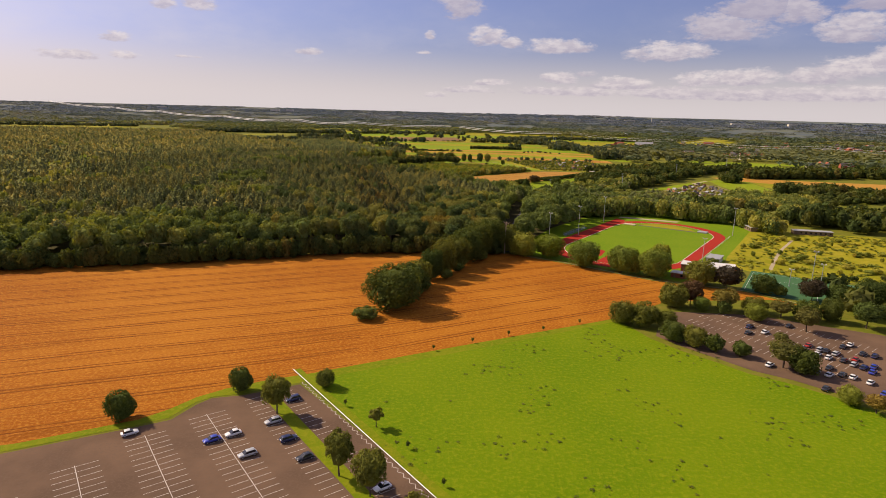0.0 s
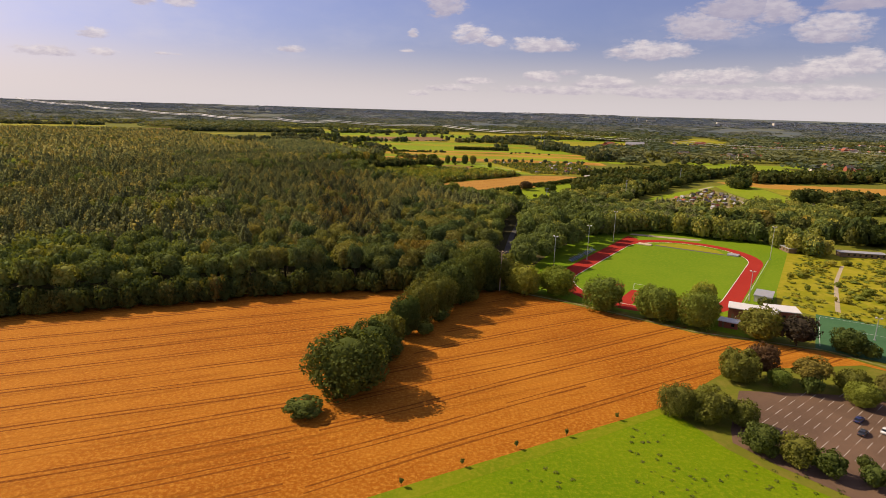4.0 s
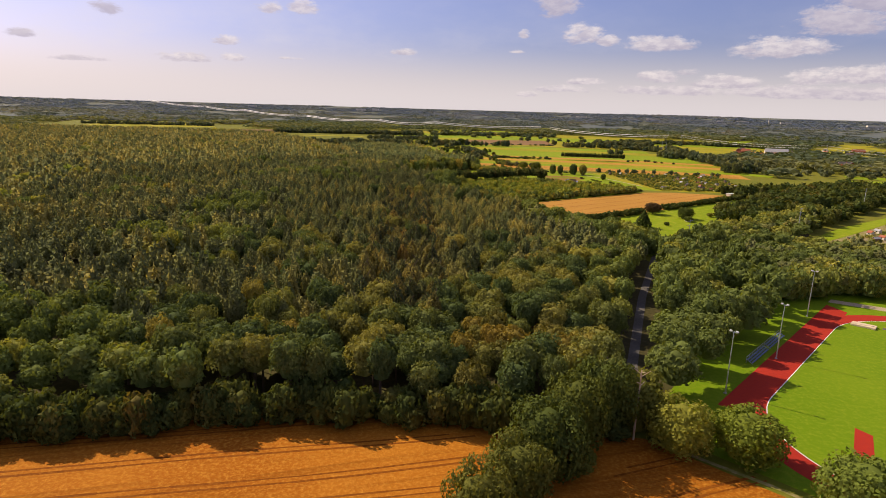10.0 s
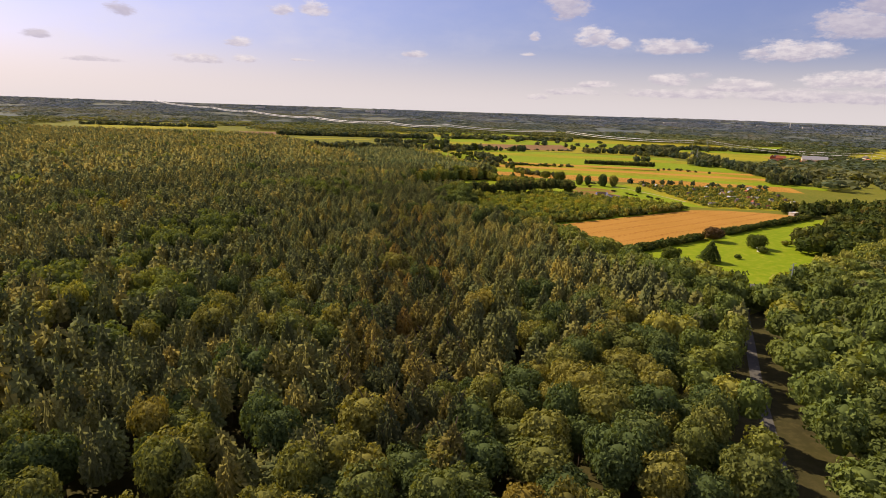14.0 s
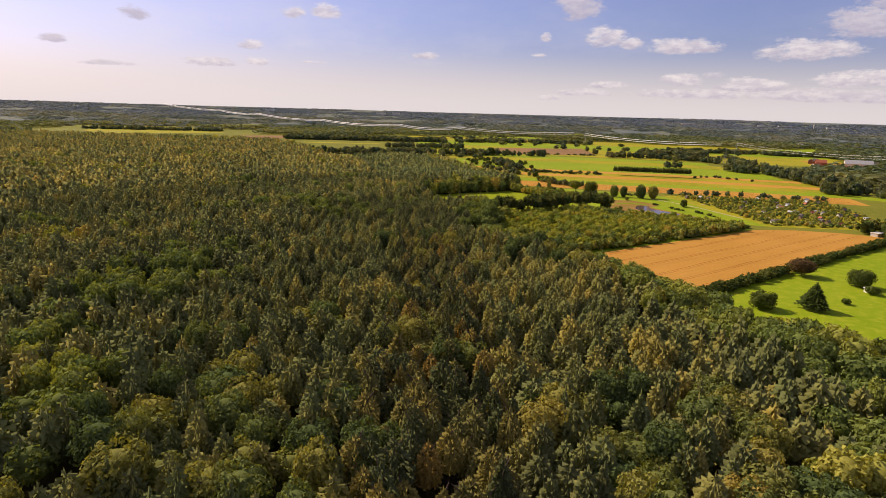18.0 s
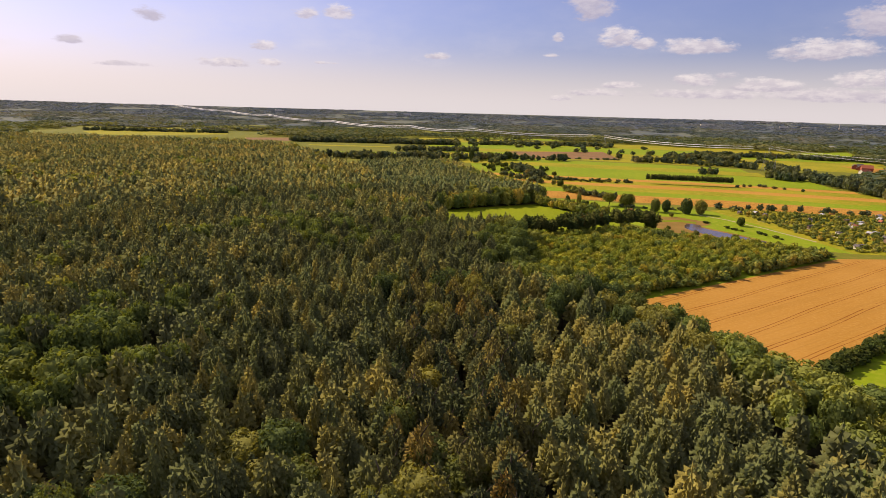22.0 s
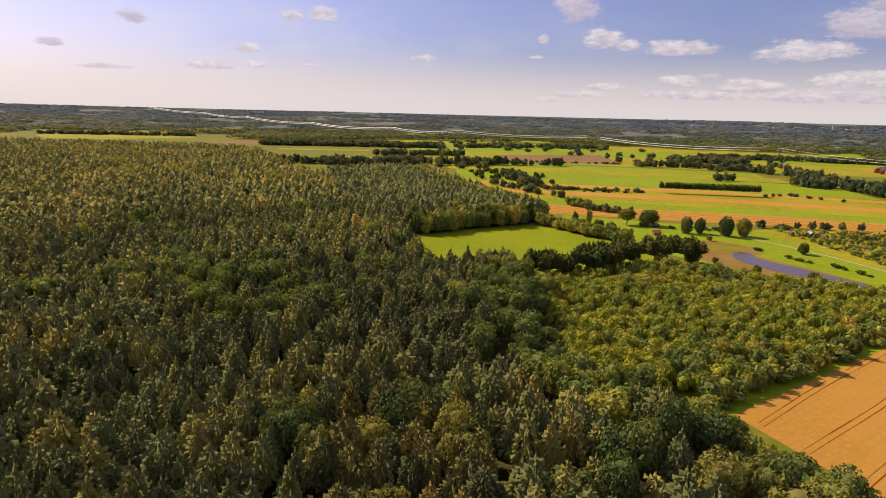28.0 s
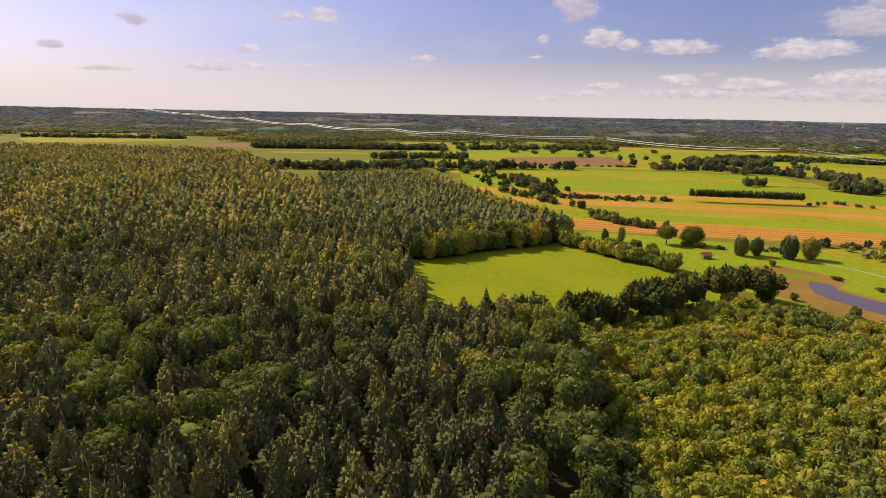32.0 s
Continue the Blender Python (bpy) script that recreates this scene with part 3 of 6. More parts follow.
for mat, poly, label in (("pasture", [(430, 1100), (610, 1124), (585, 1020), (420, 1036)], "bright green field between far woods"), ("olive", [(600, 1700), (774, 2036), (1015, 2330), (1000, 2050), (800, 1700)], "pale yellowish field far off"), ("pasture", [(520, 2050), (564, 2260), (740, 2420), (640, 2060)], "light green field far off"),
                        ("ripe", [(470, 1560), (480, 1790), (575, 1740), (530, 1550)], "ripe field beside a farm far off"), ("olive", [(1250, 2250), (1700, 2350), (1650, 2200), (1300, 2140)], "pale grass field far off"), ("pasture", [(-420, 2560), (-60, 2600), (-80, 2480), (-400, 2450)], "light green field far off"), ("olive", [(1060, 1330), (1260, 1300), (1230, 1220), (1050, 1260)], "yellowish field by far houses")):
    sheet("field_far_patch", poly, M[mat], 0.09, label)


# ---- woods ----
RNG = np.random.default_rng(7)
CLEARING = [(-176, 958), (-130, 838), (0, 916), (-16, 972), (-79, 1034)]
ROAD = [(35, 353), (40, 396), (56, 475), (76, 556), (96, 610)]
FOREST = [(-420, 224), (-210, 292), (-134, 315), (-62, 343), (6, 352), (36, 354), (40, 396), (57, 475), (72, 545), (58, 596), (40, 618), (18, 650), (-11, 690), (-30, 723), (-62, 742), (-68, 850),
          (-110, 848), (-128, 840), (-172, 956), (-79, 1036), (-96, 1080), (-130, 1120), (-185, 1230), (-240, 1330), (-285, 1345), (-285, 1215), (-330, 1205), (-380, 1250), (-490, 1420), (-600, 1560), (-740, 1600), (-1070, 1560), (-1300, 1500), (-700, 700), (-500, 300)]
EAST_WOOD = [(46, 354), (54, 370), (102, 446), (120, 482), (160, 504), (205, 516), (232, 500), (240, 560), (225, 600), (180, 598), (164, 604), (192, 640), (226, 705), (182, 660), (78, 556), (57, 475), (40, 396)]
YOUNG = [(-66, 740), (-24, 741), (49, 808), (108, 868), (60, 882), (32, 884), (12, 904), (-8, 910), (-30, 893), (-66, 868), (-73, 850)]
PINE_BLOCK = [(-176, 962), (-90, 1038), (-104, 1082), (-138, 1122), (-194, 1234), (-248, 1330), (-300, 1380), (-348, 1270), (-230, 1010)]
GLADE = [(-212, 424), (-131, 446), (-122, 462), (-216, 444)]
FRONT = [(-420, 224), (-210, 292), (-134, 315), (-62, 343), (6, 352), (36, 354)]
EDGE_EAST = [(58, 596), (40, 618), (18, 650), (-11, 690), (-30, 723), (-62, 742), (-68, 850)]
CONES = {"near": [cone_tree(RNG, 180, 0.085, b) for b in (1.3, 1.7, 2.1, 2.6, 3.1, 3.6)], "mid": [cone_tree(RNG, 58, 0.145, b) for b in (1.6, 2.0, 2.4, 2.8, 3.3, 3.8)], "far": [cone_tree(RNG, 16, 0.30, b) for b in (2.0, 2.5, 3.0, 3.6)]}
BROADS = {"near": [leaf_tree(RNG, 26, 700, 0.115) for _ in range(7)], "mid": [leaf_tree(RNG, 18, 290, 0.162) for _ in range(7)], "far": [leaf_tree(RNG, 7, 36, 0.451) for _ in range(7)]}
PATHLINE = [(-4, 0), (8, 180), (-30, 350), (-88, 635), (-150, 900)]
OWN = []            # trees near the flight line that stand as things of their own


def kind_noise(xs, ys, size, seed):
    return np.array([noise.noise((x / size + seed, y / size, seed)) for x, y in zip(xs, ys)])


def plant(name, poly, spacing, broad_share, size=1.0, cut=(), zone=(0, 9e9), own=0, tone_shift=0.0, needles="conifer"):
    """A wood of mixed trees, wide broadleaf crowns among closer conifers; what stands near the flight line is finer."""
    for is_broad, shapes, mat, kind, gap in ((False, CONES, needles, "conifers", spacing), (True, BROADS, "broadleaf", "broadleaf trees", spacing * 1.5)):
        xs, ys = scatter(poly, gap, RNG)
        keep = near_line(ROAD, xs, ys) > (6.2 if is_broad else 4.8)
        for hole in cut:
            keep &= ~inside(hole, xs, ys)
        far = near_line(PATHLINE, xs, ys) + np.clip(ys - 780, 0, None) * 0.8
        keep &= (far >= zone[0]) & (far < zone[1])
        xs, ys, far = xs[keep], ys[keep], far[keep]
        edge = np.minimum(near_line(FRONT, xs, ys), near_line(EDGE_EAST, xs, ys) * 2.4)
        mixed = 0.8 * kind_noise(xs, ys, 75.0, 3.1) + 0.75 * kind_noise(xs, ys, 17.0, 5.3) + broad_share + 0.9 * np.exp(-(edge / 70.0) ** 2) + 0.6 * np.exp(-((near_line(ROAD, xs, ys)) / 60.0) ** 2)
        keep = ((mixed > 0.34) if is_broad else (mixed < 0.42)) & (RNG.uniform(0, 1, len(xs)) < 0.93)
        xs, ys, far = xs[keep], ys[keep], far[keep]
        n = len(xs)
        level = np.where(far < (125 if is_broad else 80), 0, np.where(far < 270, 1, 2))
        # Tone lightens away from the flight line, standing in for haze.
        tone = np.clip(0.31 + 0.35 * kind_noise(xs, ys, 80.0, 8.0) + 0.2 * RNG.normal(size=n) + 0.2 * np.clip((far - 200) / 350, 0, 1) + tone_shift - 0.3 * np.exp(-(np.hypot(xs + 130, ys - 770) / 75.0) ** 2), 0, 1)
        low = np.where(near_line(EDGE_EAST, xs, ys) < 14, 0.72, 1.0) * np.where((xs > 120) & (ys > 480), 0.62, 1.0)
        w = RNG.uniform(0.8, 1.22, n) * gap * (1.13 if is_broad else 1.10)
        h = (RNG.uniform(15.0, 22.5, n) + 3.0 * kind_noise(xs, ys, 60.0, 5.0)) * size * low * (0.95 if is_broad else 1.0)
        if own:
            m = np.nonzero((level == 0) & (ys > 345) & (ys < 700))[0]
            m = m[np.argsort(far[m])][:own]
            OWN.extend((xs[i], ys[i], w[i], h[i], is_broad) for i in m)
            level[m] = 9
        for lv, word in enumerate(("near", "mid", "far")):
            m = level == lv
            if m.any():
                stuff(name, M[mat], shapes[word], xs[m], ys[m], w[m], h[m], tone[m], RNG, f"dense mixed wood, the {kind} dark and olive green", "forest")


sheet("forest_floor", FOREST, M["litter"], 0.022, "dark leaf litter under the forest trees", "forest floor")
sheet("forest_floor", EAST_WOOD, M["litter"], 0.022, "dark leaf litter under the wood by the lane", "forest floor")
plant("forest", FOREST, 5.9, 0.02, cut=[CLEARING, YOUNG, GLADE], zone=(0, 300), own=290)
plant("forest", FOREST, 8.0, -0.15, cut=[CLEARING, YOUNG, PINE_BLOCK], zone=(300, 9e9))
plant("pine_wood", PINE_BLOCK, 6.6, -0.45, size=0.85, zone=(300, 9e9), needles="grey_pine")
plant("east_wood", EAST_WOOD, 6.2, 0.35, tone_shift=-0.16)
xs, ys = scatter(YOUNG, 4.4, RNG)
mixed = kind_noise(xs, ys, 20.0, 2.7) + RNG.normal(0, 0.25, len(xs))
for m, mat, blunt, label in ((mixed >= -0.28, "birch", 0.1, "young yellowish-green birch wood"), (mixed < -0.28, "broadleaf", 0.2, "young dark green broadleaf wood")):
    n = int(m.sum())
    stuff("young_wood", M[mat], [leaf_tree(RNG, 13, 213, 0.176, blunt) for _ in range(6)], xs[m], ys[m], RNG.uniform(3.6, 7.0, n), RNG.uniform(4.5, 9.5, n), np.clip(0.45 + 0.4 * kind_noise(xs[m], ys[m], 25, 2.0) + RNG.normal(0, 0.25, n), 0, 1), RNG, label, "young wood")


def belt(name, line, wide, spacing, w, h, mat, shapes, label, category="hedge"):
    """A hedge or a belt of trees along a line."""
    px, py = [], []
    for (x0, y0), (x1, y1) in zip(line, line[1:]):
        length = math.hypot(x1 - x0, y1 - y0)
        count = max(2, int(length / spacing * max(1, wide / spacing)))
        f = RNG.uniform(0, 1, count)
        off = RNG.uniform(-wide / 2, wide / 2, count)
        px.append(x0 + f * (x1 - x0) - off * (y1 - y0) / length)
        py.append(y0 + f * (y1 - y0) + off * (x1 - x0) / length)
    px, py = np.concatenate(px), np.concatenate(py)
    keep = RNG.uniform(0, 1, len(px)) < (0.62 if py.mean() > 1000 and category == "hedge" else 1.0)
    px, py = px[keep], py[keep]
    n = len(px)
    r = np.hypot(px + 40, py - 330)
    stuff(name, M[mat], shapes, px, py, RNG.uniform(*w, n), RNG.uniform(*h, n), np.clip(RNG.normal(0.45, 0.25, n), 0, 1), RNG, label, category, lift_at(r))


EDGE_TREES = [leaf_tree(RNG, 18, 310, 0.15, -0.05, skirt=True) for _ in range(6)]
SHRUBS = [leaf_tree(RNG, 10, 93, 0.295, 0.05, skirt=True) for _ in range(7)]
FAR_BUSH = [leaf_tree(RNG, 7, 62, 0.41, -0.05, skirt=True) for _ in range(7)]
TUFTS = [tuft_tree(RNG, 10, 0.6) for _ in range(6)]
belt("wood_edge", [(-420, 221), (-210, 289), (-134, 311), (-62, 339), (6, 348), (30, 350)], 8, 3.0, (6, 9), (6, 13), "hedge", EDGE_TREES, "dark leafy edge of the forest at the stubble", "wood edge")
belt("spruce_belt", [(-112, 844), (-60, 868), (-20, 910), (2, 922), (14, 928)], 13, 3.2, (5.5, 7.5), (14, 19), "hedge", CONES["mid"], "dark dense row of spruces along the clearing", "tree belt")
belt("wood_edge", [(-22, 740), (51, 804), (114, 864)], 7, 2.8, (3, 8), (2.5, 8), "broadleaf", SHRUBS, "green shrubby edge of the young wood", "wood edge")
belt("wood_edge", [(42, 622), (22, 652), (-7, 692), (-25, 727)], 5, 3.0, (4, 7), (3, 8), "broadleaf", EDGE_TREES, "leafy edge of the forest along the grain", "wood edge")
belt("field_hedge", [(38, 660), (123, 752), (213, 847)], 5, 2.2, (4, 6), (3.5, 5.5), "hedge", SHRUBS, "dark field hedge between grain and paddock")
belt("paddock_belt", [(62, 604), (76, 568), (86, 562), (112, 590), (150, 634), (190, 680), (232, 730)], 12, 5.5, (8, 12), (11, 16), "broadleaf", EDGE_TREES, "dense belt of green trees along the paddock", "tree belt")
belt("tree_belt", [(112, 484), (150, 507), (172, 499), (192, 486), (214, 480), (233, 458), (240, 432)], 13, 4.6, (9, 13), (12, 17), "broadleaf", EDGE_TREES, "tall dense row of green trees behind the running track", "tree belt")
belt("tree_belt", [(236, 500), (285, 540), (330, 600)], 76, 8.5, (9, 14), (10, 15), "broadleaf", EDGE_TREES, "close group of green trees by the allotments", "tree belt")
belt("tree_belt", [(362, 786), (384, 790)], 14, 5.0, (10, 15), (10, 14), "hedge", EDGE_TREES, "dark round trees at the end of the golden field", "tree belt")
belt("tree_belt", [(372, 676), (410, 670), (430, 655)], 22, 6.0, (11, 16), (12, 17), "hedge", EDGE_TREES, "dark tall trees beside the allotment lawn", "tree belt")
belt("field_hedge", [(-20, 972), (-50, 1000), (-79, 1030)], 9, 3.5, (6, 9), (7, 11), "broadleaf", SHRUBS, "row of round bushes along the clearing")
belt("poplar_block", [(49, 1276), (156, 1280)], 7, 1.6, (3.2, 4.2), (12, 14), "hedge", CONES["far"], "dense dark block of slim trees between fields", "tree row")
belt("pond_scrub", [(62, 982), (70, 960), (96, 938), (110, 915)], 4, 5, (3, 5), (1.0, 2.5), "hedge", SHRUBS, "low scrub round the pond")
belt("wood_edge", [(-165, 964), (-82, 1040), (-98, 1084), (-132, 1124), (-190, 1236), (-250, 1340)], 14, 5.0, (8, 13), (12, 18), "broadleaf", EDGE_TREES, "leafy light green edge of the wood beyond the clearing", "wood edge")
belt("pond_scrub", [(4, 896), (30, 898), (52, 896), (84, 884), (120, 868)], 7, 3, (3, 6), (2, 4.5), "broadleaf", SHRUBS, "bushes between young wood and pond")
for line, wide, w, h in [([(-100, 1262), (-20, 1272), (30, 1268)], 8, (5, 10), (3, 6)), ([(160, 1282), (195, 1300), (235, 1262)], 4, (4, 8), (3, 5)), ([(-45, 1125), (-20, 1112), (0, 1106)], 8, (5, 9), (4, 9)), ([(80, 1062), (130, 1072), (260, 1082)], 6, (5, 8), (3, 7)),
                         ([(-20, 1046), (20, 1040), (70, 1046)], 5, (4, 6), (2, 4)), ([(60, 1655), (150, 1672), (240, 1640), (330, 1520)], 8, (10, 16), (9, 15)), ([(-150, 1655), (50, 1690)], 4, (5, 9), (2, 5)), ([(150, 1440), (175, 1456)], 10, (8, 12), (8, 13)),
                         ([(-90, 1270), (-140, 1420)], 20, (9, 14), (8, 12)), ([(-140, 1290), (-60, 1180)], 12, (6, 10), (5, 9)), ([(290, 1140), (330, 1190), (312, 1360), (250, 1440)], 34, (10, 15), (12, 18)), ([(150, 1800), (300, 1830)], 60, (12, 20), (10, 15)),
                         ([(170, 640), (254, 738), (340, 846), (508, 1012)], 16, (8, 12), (8, 13)), ([(160, 690), (262, 820), (385, 960)], 40, (9, 14), (10, 16)), ([(205, 516), (260, 480), (300, 470)], 22, (8, 13), (12, 17)), ([(196, 745), (275, 835), (395, 935)], 50, (10, 14), (10, 16)),
                         ([(300, 470), (400, 480), (560, 560)], 60, (9, 14), (10, 17)), ([(330, 400), (460, 420), (620, 480)], 40, (9, 14), (10, 16)), ([(170, 262), (220, 240), (330, 230)], 30, (8, 12), (8, 13)), ([(385, 640), (425, 665), (450, 660)], 20, (9, 14), (9, 15)),
                         ([(320, 585), (380, 605), (450, 640)], 46, (7, 12), (5, 9)), ([(395, 645), (440, 665), (520, 655)], 26, (10, 15), (8, 13)), ([(430, 635), (560, 650), (720, 670)], 30, (10, 15), (9, 14)), ([(416, 860), (640, 910), (760, 960)], 50, (10, 16), (10, 16)), ([(206, 866), (250, 890), (330, 930)], 30, (9, 13), (8, 13)), ([(180, 300), (330, 326), (420, 345)], 3, (2.5, 4), (2, 3)),
                         ([(-245, 1530), (-165, 1580), (-60, 1600)], 16, (9, 14), (9, 15)), ([(-500, 1460), (-380, 1470), (-290, 1570)], 30, (11, 17), (10, 16)), ([(-430, 1700), (-250, 1760)], 20, (12, 18), (10, 15)), ([(-300, 2060), (-120, 2160), (60, 2200)], 20, (14, 20), (9, 14)),
                         ([(-760, 1900), (-560, 1960), (-330, 2020)], 50, (16, 22), (10, 16)), ([(-1500, 2040), (-1100, 2170)], 20, (14, 20), (8, 13)), ([(240, 1960), (420, 1980), (620, 1930)], 26, (14, 20), (9, 14))]:
    # Lines that start beyond y = 1000 take the haze-tinted leaves.
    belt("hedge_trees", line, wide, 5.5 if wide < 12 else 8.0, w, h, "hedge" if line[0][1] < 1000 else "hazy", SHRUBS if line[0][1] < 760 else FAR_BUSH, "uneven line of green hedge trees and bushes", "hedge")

# far woods, in loose patches up to the horizon
HOMES = []
HOUSE_PICK = random.Random(21)
for x0, x1, y0, y1, count in ((500, 680, 1270, 1340, 16), (880, 1420, 1480, 1980, 60), (640, 760, 1050, 1120, 5), (420, 1300, 1350, 1800, 34), (1500, 2300, 1500, 2300, 40)):
    HOMES += [(HOUSE_PICK.uniform(x0, x1), HOUSE_PICK.uniform(y0, y1)) for _ in range(count)]
OPEN_LAND = [[(430, 1100), (610, 1124), (585, 1020), (420, 1036)], [(600, 1700), (774, 2036), (1015, 2330), (1000, 2050), (800, 1700)], [(520, 2050), (564, 2260), (740, 2420), (640, 2060)], [(470, 1560), (480, 1790), (575, 1740), (530, 1550)],
             [(1250, 2250), (1700, 2350), (1650, 2200), (1300, 2140)], [(-420, 2560), (-60, 2600), (-80, 2480), (-400, 2450)], [(1060, 1330), (1260, 1300), (1230, 1220), (1050, 1260)]]
SECTOR = [(-1050, 1590), (-2600, 1700), (-4600, 2500), (-3600, 3900), (-1600, 5000), (1200, 5200), (3900, 3300), (2300, 900), (700, 430), (620, 620), (760, 1000), (330, 1090), (340, 1400), (560, 1700), (640, 2300), (-500, 2400)]
xs, ys = scatter(SECTOR, 19, RNG)
patch = kind_noise(xs, ys, 260.0, 4.4) + 0.45 * kind_noise(xs, ys, 90.0, 1.4)
r = np.hypot(xs + 40, ys - 330)
east = (xs > 300) & (ys < 1900)
keep = (patch > np.where(r > 2600, -0.32, np.where(east, -0.28, -0.12))) & (r < 5000)
keep &= (r < 2700) | (RNG.uniform(0, 1, len(xs)) < 0.36)
keep &= ~inside([(-1180, 1540), (-800, 1540), (-1010, 2340), (-1640, 2340), (-1600, 1900)], xs, ys) & ~inside([(-700, 1540), (-560, 1500), (-730, 2050), (-990, 2010)], xs, ys)
keep &= ~inside([(340, 740), (400, 660), (760, 630), (780, 800), (530, 835), (410, 862)], xs, ys) & ~inside([(450, 1085), (690, 1080), (690, 1180), (440, 1190)], xs, ys)
for poly in OPEN_LAND:
    keep &= ~inside(poly, xs, ys)
for x, y in HOMES:
    keep &= np.hypot(xs - x, (ys - y + 14) * 0.6) > 17
xs, ys, r = xs[keep], ys[keep], r[keep]
tone = np.clip(0.45 + 0.6 * kind_noise(xs, ys, 300.0, 6.6) + RNG.normal(0, 0.16, len(xs)), 0, 1)
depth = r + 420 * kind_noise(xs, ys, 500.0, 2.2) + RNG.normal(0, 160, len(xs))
# Three depth bands, each with more haze put into its leaf colour.
for m, mat, name in ((depth < 2500, "hazy", "far_woods"), ((depth >= 2500) & (depth < 3700), "hazed_woods", "distant_woods"), (depth >= 3700, "hazed_hills", "horizon_woods")):
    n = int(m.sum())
    stuff(name, M[mat], TUFTS, xs[m], ys[m], RNG.uniform(17, 27, n) * (1 if mat == "hazy" else 1.5), RNG.uniform(10, 16, n) * (1 if mat == "hazy" else 0.5), tone[m], RNG, "far patches of dull green, haze-tinted wood up to the horizon", "far woods", lift_at(r[m]))

# scrub and weeds in the open fields
for poly, gap, w, h, mat, label in (([(-90, 1255), (10, 1250), (8, 1275), (-95, 1280)], 7, (3, 7), (2, 4.5), "hedge", "scrub on the strip between two fields"), ([(-62, 1148), (-46, 1152), (-20, 1118), (-34, 1112)], 5, (5, 9), (4, 8), "broadleaf", "round bushes at the end of the stubble"),
                                    ([(-170, 1340), (-60, 1300), (-90, 1420), (-200, 1480)], 13, (5, 10), (4, 9), "hedge", "loose trees and bushes behind the wood"), ([(-330, 1500), (-170, 1450), (-180, 1560), (-340, 1620)], 24, (9, 15), (8, 14), "hazy", "loose trees in the far pasture"),
                                    ([(60, 1650), (330, 1560), (420, 1900), (-60, 1950)], 46, (10, 17), (7, 12), "hazy", "loose trees in the far pasture"), ([(-400, 1950), (-60, 1980), (250, 2150), (-350, 2380)], 60, (14, 24), (8, 13), "hazy", "loose trees in the far pasture"), ([(300, 1100), (560, 1120), (520, 1560), (330, 1480)], 22, (8, 14), (7, 12), "hazy", "trees between the far plots")):
    xs, ys = scatter(poly, gap, RNG, 0.5)
    m = RNG.uniform(0, 1, len(xs)) < 0.6
    n = int(m.sum())
    stuff("field_scrub_growth", M[mat], FAR_BUSH, xs[m], ys[m], RNG.uniform(*w, n), RNG.uniform(*h, n), np.clip(RNG.normal(0.5, 0.25, n), 0, 1), RNG, label, "scrub")
xs, ys = scatter([(162, 334), (184, 306), (204, 304), (336, 332), (308, 426), (234, 442), (174, 356)], 3.6, RNG, 0.5)
m = kind_noise(xs, ys, 14.0, 3.3) + RNG.normal(0, 0.25, len(xs)) > 0.0
m &= near_line([(180, 325), (215, 378), (240, 410)], xs, ys) > 2.2
n = int(m.sum())
stuff("meadow_scrub", M["birch"], SHRUBS, xs[m], ys[m], RNG.uniform(1.2, 3.4, n), RNG.uniform(0.4, 1.2, n), np.clip(RNG.normal(0.45, 0.3, n), 0, 1), RNG, "low yellowish scrub in the rough meadow", "scrub")
xs, ys = scatter([(-40, 168), (45, 217), (68, 231), (100, 190), (130, 120), (60, 20), (0, 112)], 3.4, RNG, 0.5)
m = kind_noise(xs, ys, 16.0, 9.0) + RNG.normal(0, 0.12, len(xs)) > 0.27
stuff("meadow_weeds", M["hedge"], TUFTS, xs[m], ys[m], RNG.uniform(0.4, 1.3, m.sum()), RNG.uniform(0.15, 0.45, m.sum()), np.clip(RNG.normal(0.6, 0.15, m.sum()), 0, 0.85), RNG, "dark green tufts of weeds in the meadow", "weeds")


# ---- more materials ----
M["brick"] = plain("red_brick", (0.30, 0.085, 0.05), 0.85, scale=4.0)
M["tile_red"] = plain("red_roof_tiles", (0.34, 0.10, 0.05), 0.8, scale=1.5)
M["tile_dark"] = plain("dark_roof_felt", (0.10, 0.085, 0.08), 0.85, scale=1.2)
M["roof_pale"] = plain("pale_roofing", (0.66, 0.64, 0.60), 0.7, vary=0.12, scale=0.8)
M["roof_grey"] = plain("grey_roof_sheet", (0.34, 0.34, 0.35), 0.6, vary=0.2, scale=0.8)
M["plaster"] = plain("pale_plaster", (0.62, 0.57, 0.48), 0.85, vary=0.12, scale=1.0)
M["timber"] = plain("weathered_timber", (0.20, 0.13, 0.075), 0.85, scale=2.0)
M["worn_white"] = plain("worn_road_paint", (0.52, 0.47, 0.42), 0.8, vary=0.3, scale=0.6)
M["steel"] = plain("galvanised_steel", (0.55, 0.56, 0.57), 0.45, 0.6, 0.12, 2.0)
M["lattice"] = plain("weathered_lattice_steel", (0.34, 0.36, 0.37), 0.6, 0.3, 0.12, 1.0)
# Cable colour is near white to stand in for sun glinting on the wires.
M["cable"] = plain("glint_white_cable", (0.82, 0.80, 0.78), 0.45, 0.0, 0.05, 1.0)
M["rubber"] = plain("black_rubber", (0.02, 0.02, 0.02), 0.8)
M["blue_seat"] = plain("blue_paint", (0.15, 0.20, 0.34), 0.5)
M["sand"] = plain("pale_sand", (0.62, 0.50, 0.33), 0.95, vary=0.15, scale=1.0)
